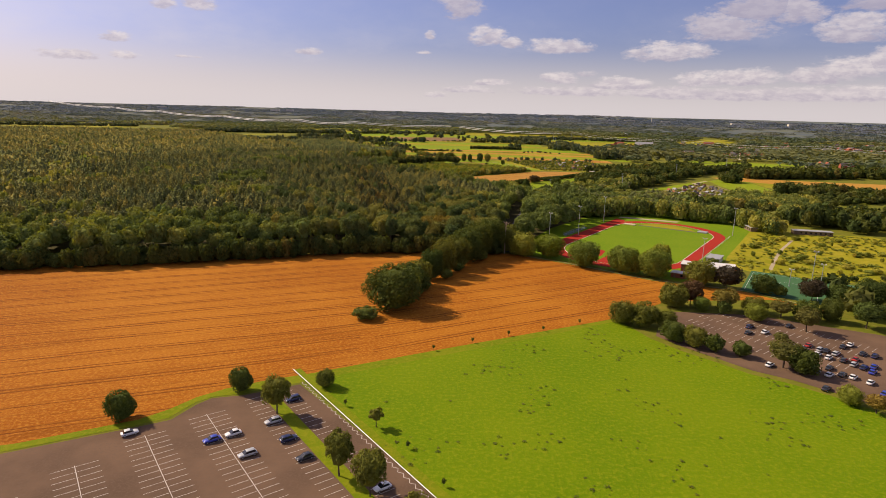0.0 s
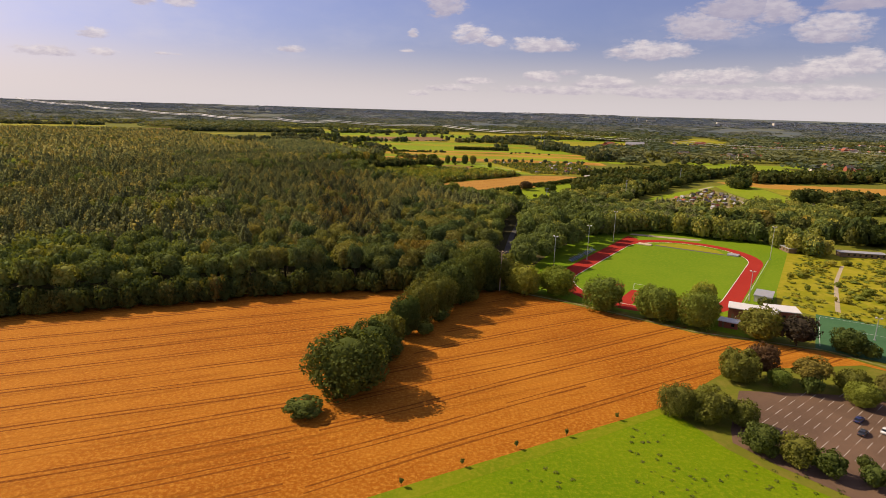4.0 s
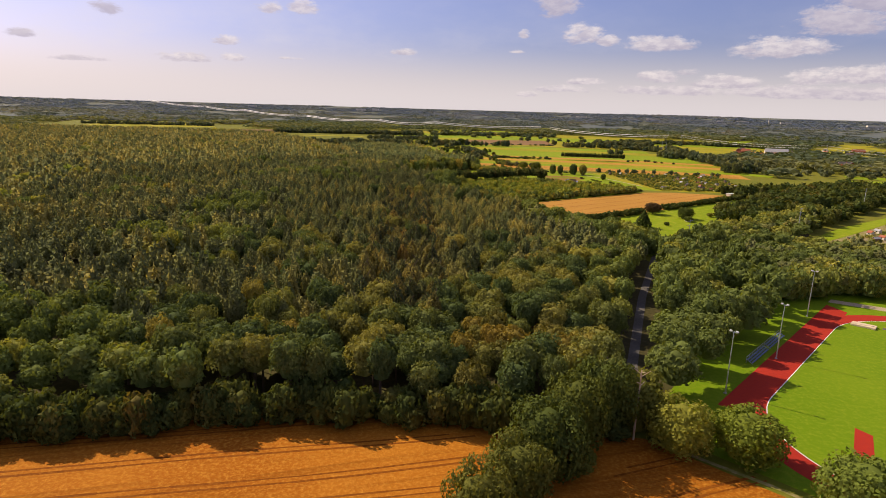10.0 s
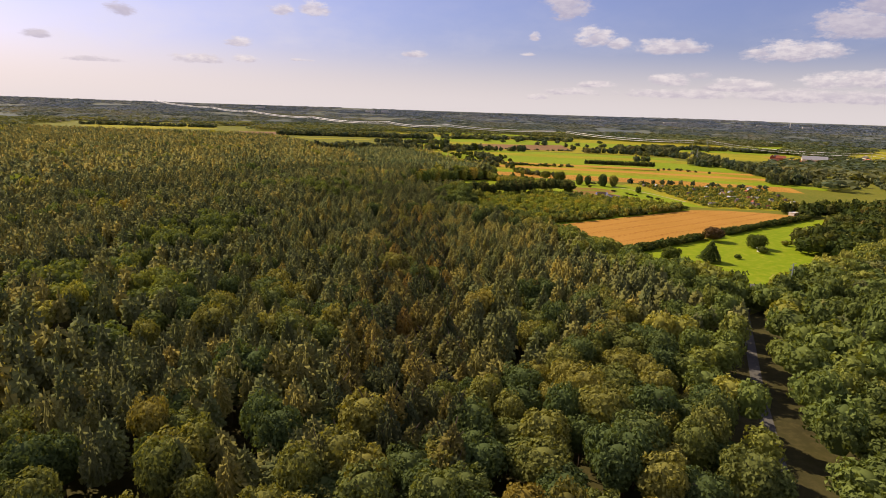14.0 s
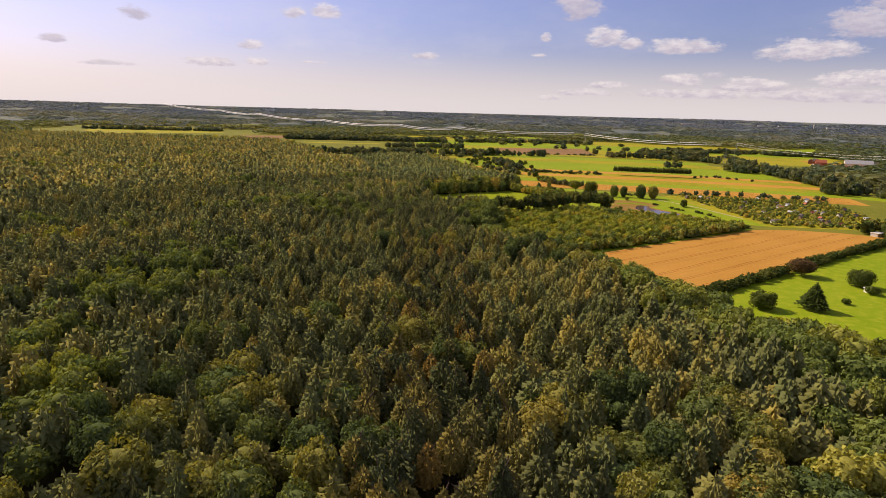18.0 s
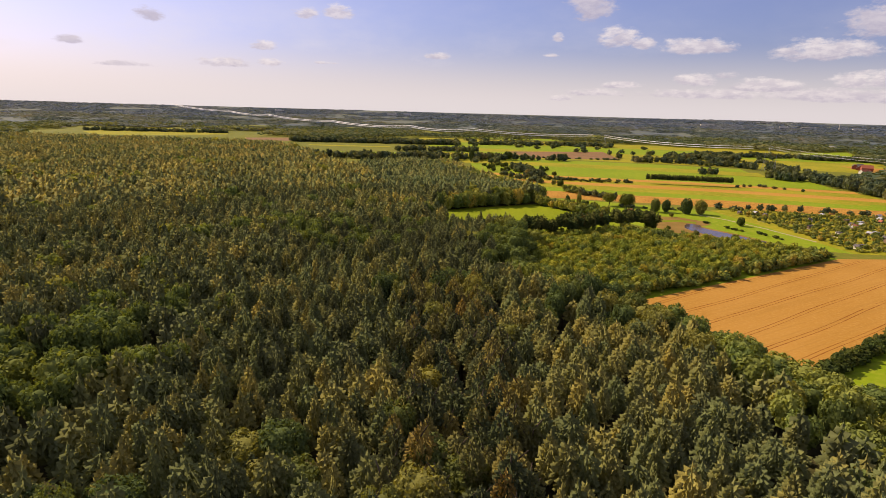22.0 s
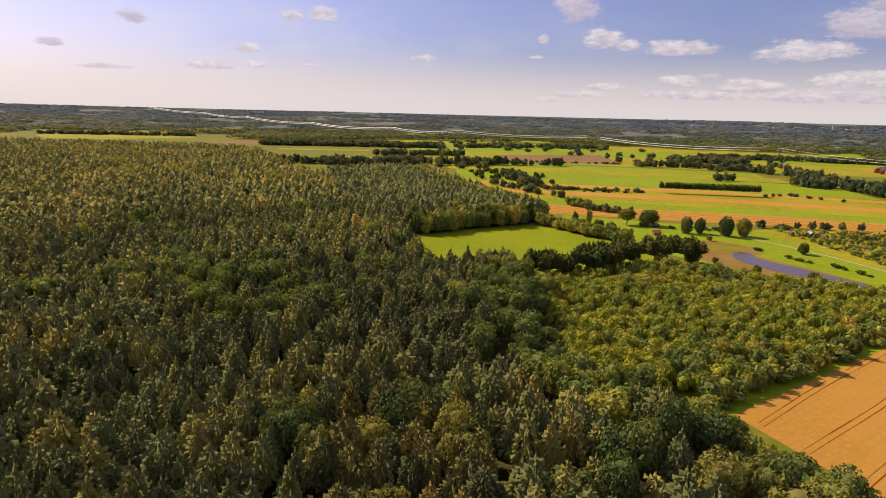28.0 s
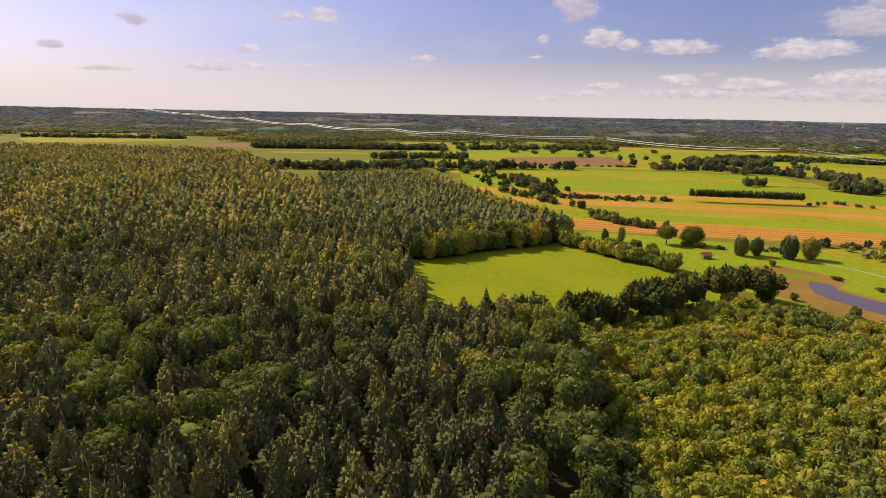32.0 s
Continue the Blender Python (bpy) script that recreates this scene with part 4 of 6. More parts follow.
M["turf_blue"] = ground_mat("artificial_turf", (0.05, 0.13, 0.055), (0.06, 0.15, 0.06), (0.07, 0.16, 0.07), 0.05, 0.8, None, relief=0.03)
# Pressed wheel ruts, darkened further by groove shade put into the colour.
M["tramline"] = ground_mat("pressed_stubble_shaded", (0.17, 0.047, 0.005), (0.21, 0.062, 0.007), (0.30, 0.100, 0.012), 0.1, 0.9)
M["verge"] = ground_mat("verge_grass", (0.13, 0.185, 0.004), (0.17, 0.21, 0.006), (0.23, 0.23, 0.012), 0.08, 0.7)
M["reed"] = ground_mat("reddish_reed", (0.22, 0.12, 0.03), (0.28, 0.16, 0.045), (0.20, 0.17, 0.03), 0.06, 0.5)


def water_mat():
    mat, n, bsdf = material("pond_water", 0.12, 0.0, 0.35)
    n.link(n.mix(n.noise(place_of(n), 0.08, 4.0), (0.09, 0.06, 0.05), (0.13, 0.085, 0.065)), bsdf.inputs["Base Color"])
    bump(n, bsdf, n.noise(place_of(n), 1.2, 3.0), 0.08, 0.1)
    return mat


def glass_mat():
    mat, n, bsdf = material("dark_car_glass", 0.06, 0.0, 0.6)
    bsdf.inputs["Base Color"].default_value = (0.015, 0.018, 0.022, 1)
    return mat


M["water"], M["glass"] = water_mat(), glass_mat()


# ---- small mesh helpers ----
def box(bm, x0, x1, y0, y1, z0, z1, m=None):
    r = bmesh.ops.create_cube(bm, size=1.0)
    for v in r["verts"]:
        p = Vector(((x0 + x1) / 2 + v.co.x * (x1 - x0), (y0 + y1) / 2 + v.co.y * (y1 - y0), (z0 + z1) / 2 + v.co.z * (z1 - z0)))
        v.co = m @ p if m else p
    return r["verts"]


def bar(bm, a, b, r0, r1=None, sides=6):
    """A tapered round bar between two points."""
    a, b = Vector(a), Vector(b)
    m = Matrix.Translation((a + b) / 2) @ (b - a).to_track_quat("Z", "Y").to_matrix().to_4x4()
    bmesh.ops.create_cone(bm, segments=sides, radius1=r0, radius2=r0 if r1 is None else r1, depth=(b - a).length, cap_ends=True, matrix=m)


def empty(name, m, label, category, group=""):
    ob = new(name)
    ob.matrix_basis = m
    return tagged(ob, label, category, group)


def stripes(name, segs, mat, z, label, category):
    """Painted or pressed lines on the ground: pairs of points with a width."""
    bm = bmesh.new()
    for (x0, y0), (x1, y1), w in segs:
        d = Vector((x1 - x0, y1 - y0, 0)).normalized() * (w / 2)
        e = Vector((-d.y, d.x, 0))
        a, b = Vector((x0, y0, z)), Vector((x1, y1, z))
        bm.faces.new([bm.verts.new(p) for p in (a - e, b - e, b + e, a + e)])
    return tagged(link_mesh(name, bm, mat), label, category, kind="structure")


def from_arrays(name, v, f, mat, parent):
    me = bpy.data.meshes.new(name)
    me.from_pydata([tuple(p) for p in v], [], [tuple(int(i) for i in t) for t in f], shade_flat=False)
    me.materials.append(mat)
    ob = new(name, me)
    ob.parent = parent
    return ob


# ---- single trees ----
PROTO = {}


def proto_tree(kind, variant, w, h):
    """A tree in real size with trunk, limbs and crown, built once for each look."""
    mat, maker, bare = TREES[kind][2:]
    rng = np.random.default_rng(hash_of(kind) + variant)
    root = new(TREE_NAME[kind])
    v, f = maker(rng)
    v = v * np.array((w, w, h))
    from_arrays("crown", v, f, M[mat], root)
    bm = bmesh.new()
    bar(bm, (0, 0, 0), (0.02 * w, 0, h * bare), 0.022 * h, 0.016 * h, 7)
    bar(bm, (0.02 * w, 0, h * bare), (0, 0.01 * w, h * 0.8), 0.016 * h, 0.004 * h, 6)
    for k in range(4):
        a = k * 1.6 + variant
        z = h * (bare + 0.05 + 0.09 * k)
        bar(bm, (0.01 * w, 0, z), (math.cos(a) * w * 0.3, math.sin(a) * w * 0.3, z + h * 0.16), 0.009 * h, 0.003 * h, 5)
    part("trunk", bm, M["bark"], root)
    return root


def hash_of(word):
    return sum(ord(c) * (k + 3) for k, c in enumerate(word))


TREE_NAME = {"scrub": "scrub_bush", "oak": "oak_tree", "round": "round_tree", "light": "leafy_tree", "birch": "birch_tree", "ochre": "ochre_tree", "copper": "copper_beech", "bush": "bush", "poplar": "poplar_tree", "forest_broad": "forest_tree", "forest_cone": "pine_tree", "sapling": "young_tree", "spruce": "spruce_tree"}
TREES = {
    "oak": (18, 16, "deep_own", lambda g: leaf_tree(g, 40, 5600, 0.046, -0.08, skirt=True), 0.2),
    "round": (9, 10, "mid_own", lambda g: leaf_tree(g, 28, 2600, 0.07, -0.08, skirt=True), 0.2),
    "light": (14, 14, "light_own", lambda g: leaf_tree(g, 34, 4200, 0.052, -0.08, skirt=True), 0.2),
    "birch": (6, 10, "mid_own", lambda g: leaf_tree(g, 24, 2080, 0.074, 0.18), 0.25),
    "ochre": (8, 10, "ochre_own", lambda g: leaf_tree(g, 26, 2080, 0.074, 0.2), 0.22),
    "copper": (8, 10, "purple_own", lambda g: leaf_tree(g, 26, 2080, 0.074, 0.1, skirt=True), 0.2),
    "bush": (5, 4, "mid_own", lambda g: leaf_tree(g, 14, 780, 0.115, 0.0, skirt=True), 0.1),
    "scrub": (5, 4, "scrub_own", lambda g: leaf_tree(g, 14, 676, 0.123, 0.0, skirt=True), 0.1),
    "sapling": (2.6, 4.2, "mid_own", lambda g: leaf_tree(g, 8, 286, 0.164, 0.3), 0.3),
    "poplar": (6, 14, "broadleaf_own", lambda g: leaf_tree(g, 26, 1664, 0.082, -0.14, skirt=True), 0.1),
    "spruce": (8, 14, "deep_own", lambda g: cone_tree(g, 700, 0.06, 1.3, low=0.1), 0.1),
    "forest_broad": (10, 19, "broadleaf_own", lambda g: leaf_tree(g, 34, 1900, 0.078, 0.34), 0.4),
    "forest_cone": (7, 20, "conifer_own", lambda g: cone_tree(g, 360, 0.062, g.uniform(1.3, 3.2)), 0.5)}
PICK = random.Random(5)


def tree(kind, x, y, w, h, label, group="", variants=3):
    k = (kind, PICK.randrange(variants))
    m = pose(x, y, 0, 0, 0, PICK.uniform(0, 360))
    if k not in PROTO:
        ob = proto_tree(*k, w, h)
        ob.matrix_basis = m
        PROTO[k] = (ob, w, h)
    else:
        ob, w0, h0 = PROTO[k]
        ob = copy_thing(ob, m @ Matrix.Diagonal((w / w0, w / w0, h / h0, 1)))
    return tagged(ob, label, "tree" if kind not in ("bush", "scrub") else "bush", group)


OCHRE = [(-10, 349), (-10, 385), (15, 375), (10, 386), (16, 377), (-20, 369), (0, 371), (-13, 380), (-7, 554), (15, 568), (34, 560), (46, 567), (-37, 542)]
for x, y, w, h, is_broad in OWN:
    if is_broad:
        kind = "ochre" if min(math.hypot(x - a, y - b) for a, b in OCHRE) < 8.0 or PICK.random() < 0.015 else "forest_broad"
        tree(kind, x, y, w * 1.05, h, "ochre-tinged broadleaf tree in the wood" if kind == "ochre" else "dark green broadleaf tree in the mixed wood", "forest trees", 6)
    else:
        tree("forest_cone", x, y, w * 1.05, h, "olive-green conifer standing in the dense wood", "forest conifers", 6)

# a dead tree with bare pale branches at the end of the row
snag = empty("dead_tree", pose(33, 347, 0), "bare dead tree with pale broken branches", "tree")
bm = bmesh.new()
bar(bm, (0, 0, 0), (0.3, 0, 19.5), 0.32, 0.16, 7)
part("trunk", bm, M["dead_wood"], snag)
for a, z, r, up in ((0.3, 17.6, 2.6, 1.5), (1.4, 16.4, 2.2, 0.9), (2.9, 18.4, 1.8, 1.2), (4.2, 15.8, 2.8, 1.4), (5.2, 18.9, 1.6, 0.5), (0.9, 15.0, 2.4, 0.6)):
    bm = bmesh.new()
    bar(bm, (0.2, 0, z), (0.2 + r * math.cos(a), r * math.sin(a), z + up), 0.15, 0.07, 5)
    part("branch", bm, M["dead_wood"], snag)

# the row between the stubble fields
for x, y, w, h, kind in [(-24, 243, 25, 20, "oak"), (-19, 262, 18, 16, "oak"), (-15, 276, 14, 14, "round"), (-9, 288, 12, 17, "oak"), (-3, 300, 15, 19, "oak"), (4, 313, 16, 18, "oak"),
                         (10, 326, 18, 21, "oak"), (17, 339, 17, 22, "oak"), (25, 349, 18, 23, "oak"), (34, 352, 16, 18, "round"), (-13, 270, 9, 7, "bush"), (-2, 290, 8, 5, "bush"), (-34, 228, 11, 5, "bush"), (-20, 253, 10, 7, "bush"), (4, 305, 8, 5, "bush"), (18, 330, 9, 6, "bush")]:
    tree(kind, x, y, w, h, "dark green tree in the row between stubble fields", "trees between the stubble fields")
for x, y, w, h in [(43, 344, 17, 15), (59, 343, 18, 15), (75, 323, 19, 16), (93, 312.5, 17, 16), (99.5, 310, 9, 12), (107.5, 303, 17, 17), (114, 313, 11, 18)]:
    tree("light", x, y, w, h, "bushy light green tree beside the running track", "trees beside the track")
for x, y, w, h, kind in [(126, 291, 15.6, 13.8, "round"), (137, 285, 14.3, 12.5, "copper"), (152, 279, 11.7, 10.0, "round"), (157, 274, 6.5, 6.2, "bush"), (169, 268, 11.7, 11.2, "copper"), (178, 262, 11.7, 10.0, "round"), (190, 258, 15.6, 15.0, "oak"), (204, 250, 15.6, 15.0, "round"), (216, 236, 14.3, 16.2, "birch"), (150, 330, 6.5, 5.0, "bush")]:
    tree(kind, x, y, w, h, "dark round tree at the edge of the sports ground", "trees by the sports ground")
for x, y, w, h, kind in [(70, 231, 12.0, 10.3, "oak"), (78, 228, 13.2, 10.3, "round"), (86, 226, 9.6, 8.0, "round"), (99, 254, 14.4, 11.5, "round"), (108, 257, 12.0, 12.6, "copper"), (110, 250, 8.4, 6.9, "light"), (84, 213, 10.8, 8.0, "round"), (90, 208, 10.8, 8.0, "round"), (95, 203, 8.4, 6.9, "bush"), (103, 199, 7.2, 5.8, "bush"),
                         (120, 250, 13.2, 10.3, "ochre"), (131, 247, 10.8, 8.0, "round"), (128, 238, 10.8, 8.0, "light"), (141, 243, 10.8, 8.0, "ochre"), (150, 240, 12.0, 9.2, "round"), (113, 190, 12.0, 10.3, "ochre"), (117, 186, 12.0, 9.2, "round"), (160, 240, 10.8, 10.3, "oak"), (170, 232, 13.2, 11.5, "birch"), (119, 165, 8.4, 5.8, "light"),
                         (123, 159, 7.2, 5.8, "ochre"), (142, 226, 10.8, 10.3, "ochre"), (118, 246, 7.2, 6.9, "bush"), (136, 250, 7.2, 5.8, "bush"), (182, 226, 10.8, 10.3, "birch"), (124, 212, 6.0, 4.6, "ochre"), (106, 206, 4.8, 3.4, "bush")]:
    tree(kind, x, y, w * 0.88, h, "green car park tree beside the asphalt" if kind != "ochre" else "yellowing car park tree beside the asphalt", "car park trees")
for x, y, w, h, kind in [(-62, 163, 6.9, 7.8, "round"), (-48, 150, 8.0, 11.7, "birch"), (-26, 122, 6.9, 12.3, "birch"), (-18, 115, 8.0, 11.7, "birch"), (-38, 167, 5.8, 5.9, "round"), (-20, 144, 4.1, 5.9, "sapling"), (-88, 145, 8.0, 8.5, "round"), (-8, 100, 8.0, 11.7, "birch"), (-125, 124, 9.2, 9.1, "round")]:
    tree(kind, x, y, w, h, "green tree on the grass strip by the car park", "trees by the car park")
for x, y in [(-30, 155), (-11, 134), (-2, 119), (8, 205), (-6, 197), (22, 213), (36, 219), (52, 228)]:
    tree("sapling", x, y, 1.2, 2.3, "thin young tree planted along the meadow edge", "young meadow trees")
for x, y, w, h, kind in [(86, 655, 13.0, 13.5, "spruce"), (127, 704, 13.0, 10.5, "oak"), (63, 650, 12.6, 8.8, "round"), (104, 720, 14.0, 10.5, "copper"), (126, 690, 7.0, 5.0, "bush"), (150, 720, 5.6, 3.8, "bush"), (105, 668, 4.2, 3.1, "bush")]:
    tree(kind, x, y, w, h, "single tree standing in the green paddock", "paddock trees")
for x, y, w, h in [(28, 1024, 9, 14), (38, 1027, 8, 13), (55, 1022, 11, 16), (68, 1025, 11, 15)]:
    tree("poplar", x, y, w, h, "egg-shaped tree in the row above the pond", "trees above the pond")
for x, y, w, h, kind in [(-62, 1193, 9, 8, "round"), (-12, 1047, 14, 14, "birch"), (5, 1050, 15, 14, "oak"), (-41, 1046, 5, 12, "poplar"), (-52, 1043, 5, 10, "poplar"), (39, 1000, 4, 4, "bush"), (12, 925, 10, 11, "oak"), (42, 907, 5, 6, "bush"), (26, 930, 4, 4, "bush"), (89, 972, 7, 8, "round"), (66, 895, 6, 7, "bush"),
                         (-36, 1010, 9, 10, "round"), (-48, 1016, 8, 9, "round"), (-28, 1000, 9, 10, "oak"), (-117, 848, 10, 11, "light"), (-253, 1528, 16, 15, "oak"), (-228, 1535, 10, 24, "poplar"), (-165, 1574, 18, 18, "oak"), (-200, 1590, 14, 13, "round"), (-60, 842, 9, 6, "light"), (-42, 856, 8, 6, "light"), (0, 884, 9, 6, "light")]:
    tree(kind, x, y, w, h, "single green tree in the open meadows", "meadow trees")
for k in range(90):
    a = PICK.uniform(0, 1)
    x, y = 186 + 120 * PICK.random(), 315 + 100 * a
    if 0.66 * (x - 186) + 315 < y + 60 and 0.8211 * x - 0.5707 * y > -60:
        tree("scrub", x, y, PICK.uniform(1.5, 6.5), PICK.uniform(1.0, 3.6), "yellowish green bush in the rough meadow", "bushes in the rough meadow")


# ---- field marks ----
def tractor_lines(name, poly, angle, step, mat, z, label, gauge=1.9, wide=0.55, skip=()):
    """Pairs of wheel tracks across a field."""
    d, e = Vector((math.cos(angle), math.sin(angle))), Vector((-math.sin(angle), math.cos(angle)))
    offs = [Vector(p).dot(e) for p in poly]
    segs = []
    rng = random.Random(9)
    o = min(offs) + step / 2
    while o < max(offs):
        for side in (-gauge / 2, gauge / 2):
            cuts = []
            for p, q in zip(poly, poly[1:] + poly[:1]):
                p, q = Vector(p), Vector(q)
                a, b = p.dot(e) - o - side, q.dot(e) - o - side
                if (a < 0) != (b < 0):
                    cuts.append((p + (q - p) * (a / (a - b))).dot(d))
            cuts.sort()
            for s0, s1 in zip(cuts[::2], cuts[1::2]):
                last, drift = None, 0.0
                count = max(2, int((s1 - s0) / 14))
                for k in range(count + 1):
                    s = s0 + 1 + (s1 - s0 - 2) * k / count
                    wob = 0.7 * math.sin(s / 37 + o) + 0.4 * math.sin(s / 15 + o * 2)
                    p = d * s + e * (o + side + wob)
                    if last is not None and rng.random() < 0.985:
                        segs.append((tuple(last), tuple(p), wide * rng.uniform(0.6, 1.3)))
                    last = p
        o += step * rng.uniform(0.85, 1.1)
    return stripes(name, segs, mat, z, label, "tractor tracks")


tractor_lines("tractor_tracks", [(-300, 70), (-107, 133), (-83, 144), (-62, 168), (-45, 177), (-30, 184), (-34, 230), (-20, 262), (5, 305), (24, 344), (-62, 338), (-134, 308), (-300, 258)], radians(21), 12.0, M["tramline"], 0.036, "pressed wheel tracks in the stubble", 2.0, 0.7)
tractor_lines("tractor_tracks", [(-28, 187), (1, 202), (45, 225), (70, 239), (100, 264), (150, 270), (142, 281), (108, 300), (66, 333), (40, 344), (26, 330), (8, 296), (-14, 256), (-30, 228)], radians(28), 12.0, M["tramline"], 0.036, "pressed wheel tracks in the stubble", 2.0, 0.7)
tractor_lines("tractor_tracks", [(-14, 733), (32, 659), (212, 851), (185, 870), (121, 862)], radians(46.8), 15.0, M["tramline"], 0.056, "wheel tracks in the ripe grain", 1.9, 0.35)
sheet("verge_north", [(-420, 16), (-107, 128.4), (-83, 141.5), (-76, 146), (-72.3, 155), (-69, 158.5), (-61, 161), (-47, 168.8), (1, 195), (45, 219), (69, 233), (71, 237), (45, 223.5), (1, 200.5), (-45, 175.5), (-57, 170), (-67, 163.8), (-73.3, 158), (-78, 150.5), (-83.5, 144.6), (-107, 131.8), (-420, 21)], M["verge"], 0.055, "uncut grass verge along the stubble field", "verge")

# ---- west car park ----
O, D, E = Vector((-66.8, 148.5)), Vector((0.594, -0.804)), Vector((0.804, 0.594))


def lot(a, c):
    p = O + D * a + E * c
    return (p.x, p.y)


segs = []
for row, start in ((-47.4, 14), (-31.6, 8), (-15.8, 2.6), (0, 0)):
    segs.append((lot(start, row), lot(95, row), 0.17))
    for k in range(37):
        a = start + 0.6 + 2.5 * k
        segs.append((lot(a, row - 4.9), lot(a, row - 0.2), 0.13))
        segs.append((lot(a, row + 0.2), lot(a, row + 4.9), 0.13))
for k in range(36):
    segs.append((lot(-2 + 2.5 * k, 11), lot(-2 + 2.5 * k, 15.8), 0.13))
    segs.append((lot(-6 + 2.5 * k, 20.4), lot(-6 + 2.5 * k, 25.2), 0.13))
stripes("bay_lines_west", segs, M["worn_white"], 0.026, "worn white parking bay lines on asphalt", "parking lines")
zig = []
for k in range(62):
    a = -12 + 1.25 * k
    zig.append((lot(a, 29.0 if k % 2 else 29.9), lot(a + 1.25, 29.9 if k % 2 else 29.0), 0.16))
stripes("zigzag_line", zig, M["worn_white"], 0.026, "white zigzag line along the barrier", "painted line")
sheet("grass_strip", [lot(-4, 16.2), lot(2, 20.0), lot(95, 20.0), lot(95, 16.2)], M["verge"], 0.06, "green grass strip between parking rows", "grass strip")
sheet("grass_edge", [lot(-14, 30.6), lot(80, 30.6), lot(80, 34.0), lot(-14, 33)], M["verge"], 0.05, "grass edge behind the barrier", "grass strip")
barrier = empty("barrier", pose(*lot(-13.5, 30.4), 0), "white tubular barrier on short posts along the car park", "barrier")
bm = bmesh.new()
v = D * 95
bar(bm, (0, 0, 0.62), (v.x, v.y, 0.62), 0.11)
part("rail", bm, M["white"], barrier)
for k in range(39):
    q = D * (2.5 * k)
    bm = bmesh.new()
    bar(bm, (q.x, q.y, 0), (q.x, q.y, 0.6), 0.07)
    part("post", bm, M["timber"], barrier)


# ---- cars ----
def loft(bm, rings):
    rows = [[bm.verts.new(p) for p in r] for r in rings]
    for a, b in zip(rows, rows[1:]):
        for k in range(len(a)):
            j = (k + 1) % len(a)
            bm.faces.new((a[k], a[j], b[j], b[k]))
    bm.faces.new(rows[0][::-1])
    bm.faces.new(rows[-1])


def car_proto(colour, length, height, estate):
    """A parked car along x: body, cabin roof, glass, wheels with rims, lights."""
    paint, n, bsdf = material("car_paint", 0.28, 0.0, 0.5)
    flake = n.noise(n.add("TexCoord").outputs["Object"], 5.0, 4.0)
    n.link(n.mix(flake, tuple(c * 0.85 for c in colour), tuple(min(1, c * 1.1) for c in colour)), bsdf.inputs["Base Color"])
    bsdf.inputs["Coat Weight"].default_value = 0.5
    root = new("car")
    l, w = length / 2, 0.88
    bm = bmesh.new()
    rings = []
    for x, z0, z1, k in ((-l, 0.42, 0.72, 0.82), (-l + 0.12, 0.3, 0.88, 0.94), (-l + 0.9, 0.26, 0.93, 1.0), (0, 0.24, 0.95, 1.0), (l - 1.2, 0.26, 0.92, 1.0), (l - 0.25, 0.3, 0.76, 0.94), (l, 0.4, 0.62, 0.78)):
        y = w * k
        rings.append([(x, -y, z0 + 0.08), (x, -y * 0.8, z0), (x, y * 0.8, z0), (x, y, z0 + 0.08), (x, y, z1 - 0.1), (x, y * 0.9, z1), (x, -y * 0.9, z1), (x, -y, z1 - 0.1)])
    loft(bm, rings)
    part("body", bm, paint, root, smooth=True)
    back = -l + (0.25 if estate else 0.55)
    bm = bmesh.new()
    loft(bm, [[(back, -0.78, 0.92), (back, 0.78, 0.92), (back + 0.35, 0.66, height - 0.06), (back + 0.35, -0.66, height - 0.06)], [(l - 1.15, -0.78, 0.9), (l - 1.15, 0.78, 0.9), (l - 1.95, 0.66, height - 0.06), (l - 1.95, -0.66, height - 0.06)]])
    part("window_glass", bm, M["glass"], root, "dark window glass")
    bm = bmesh.new()
    box(bm, back + 0.3, l - 1.9, -0.67, 0.67, height - 0.07, height)
    bmesh.ops.bevel(bm, geom=bm.edges[:], offset=0.03, segments=1, affect="EDGES")
    part("roof", bm, paint, root, smooth=True)
    for x in (-l + 0.78, l - 0.82):
        for y in (-0.8, 0.8):
            bm = bmesh.new()
            bar(bm, (x, y - 0.1, 0.31), (x, y + 0.1, 0.31), 0.31, None, 14)
            wheel = part("wheel", bm, M["rubber"], root, "black tyre")
            bm = bmesh.new()
            s = 1 if y > 0 else -1
            bar(bm, (x, y + s * 0.08, 0.31), (x, y + s * 0.115, 0.31), 0.19, None, 10)
            part("rim", bm, M["steel"], wheel, "silver rim")
    for y in (-0.6, 0.6):
        bm = bmesh.new()
        box(bm, l - 0.2, l - 0.03, y - 0.16, y + 0.16, 0.58, 0.7)
        part("headlight", bm, M["roof_pale"], root, "clear headlight")
        bm = bmesh.new()
        box(bm, -l - 0.01, -l + 0.1, y - 0.12, y + 0.12, 0.66, 0.82)
        part("tail_light", bm, M["tile_red"], root, "red tail light")
    return root


LOOKS = {"blue": ((0.03, 0.06, 0.42), 4.3, 1.45, False), "white": ((0.78, 0.78, 0.76), 4.1, 1.48, False), "silver": ((0.45, 0.46, 0.47), 4.5, 1.5, True), "dark": ((0.03, 0.035, 0.045), 4.3, 1.45, False), "red": ((0.48, 0.03, 0.02), 4.0, 1.48, False), "navy": ((0.02, 0.03, 0.10), 4.6, 1.5, True)}
CARS = {}


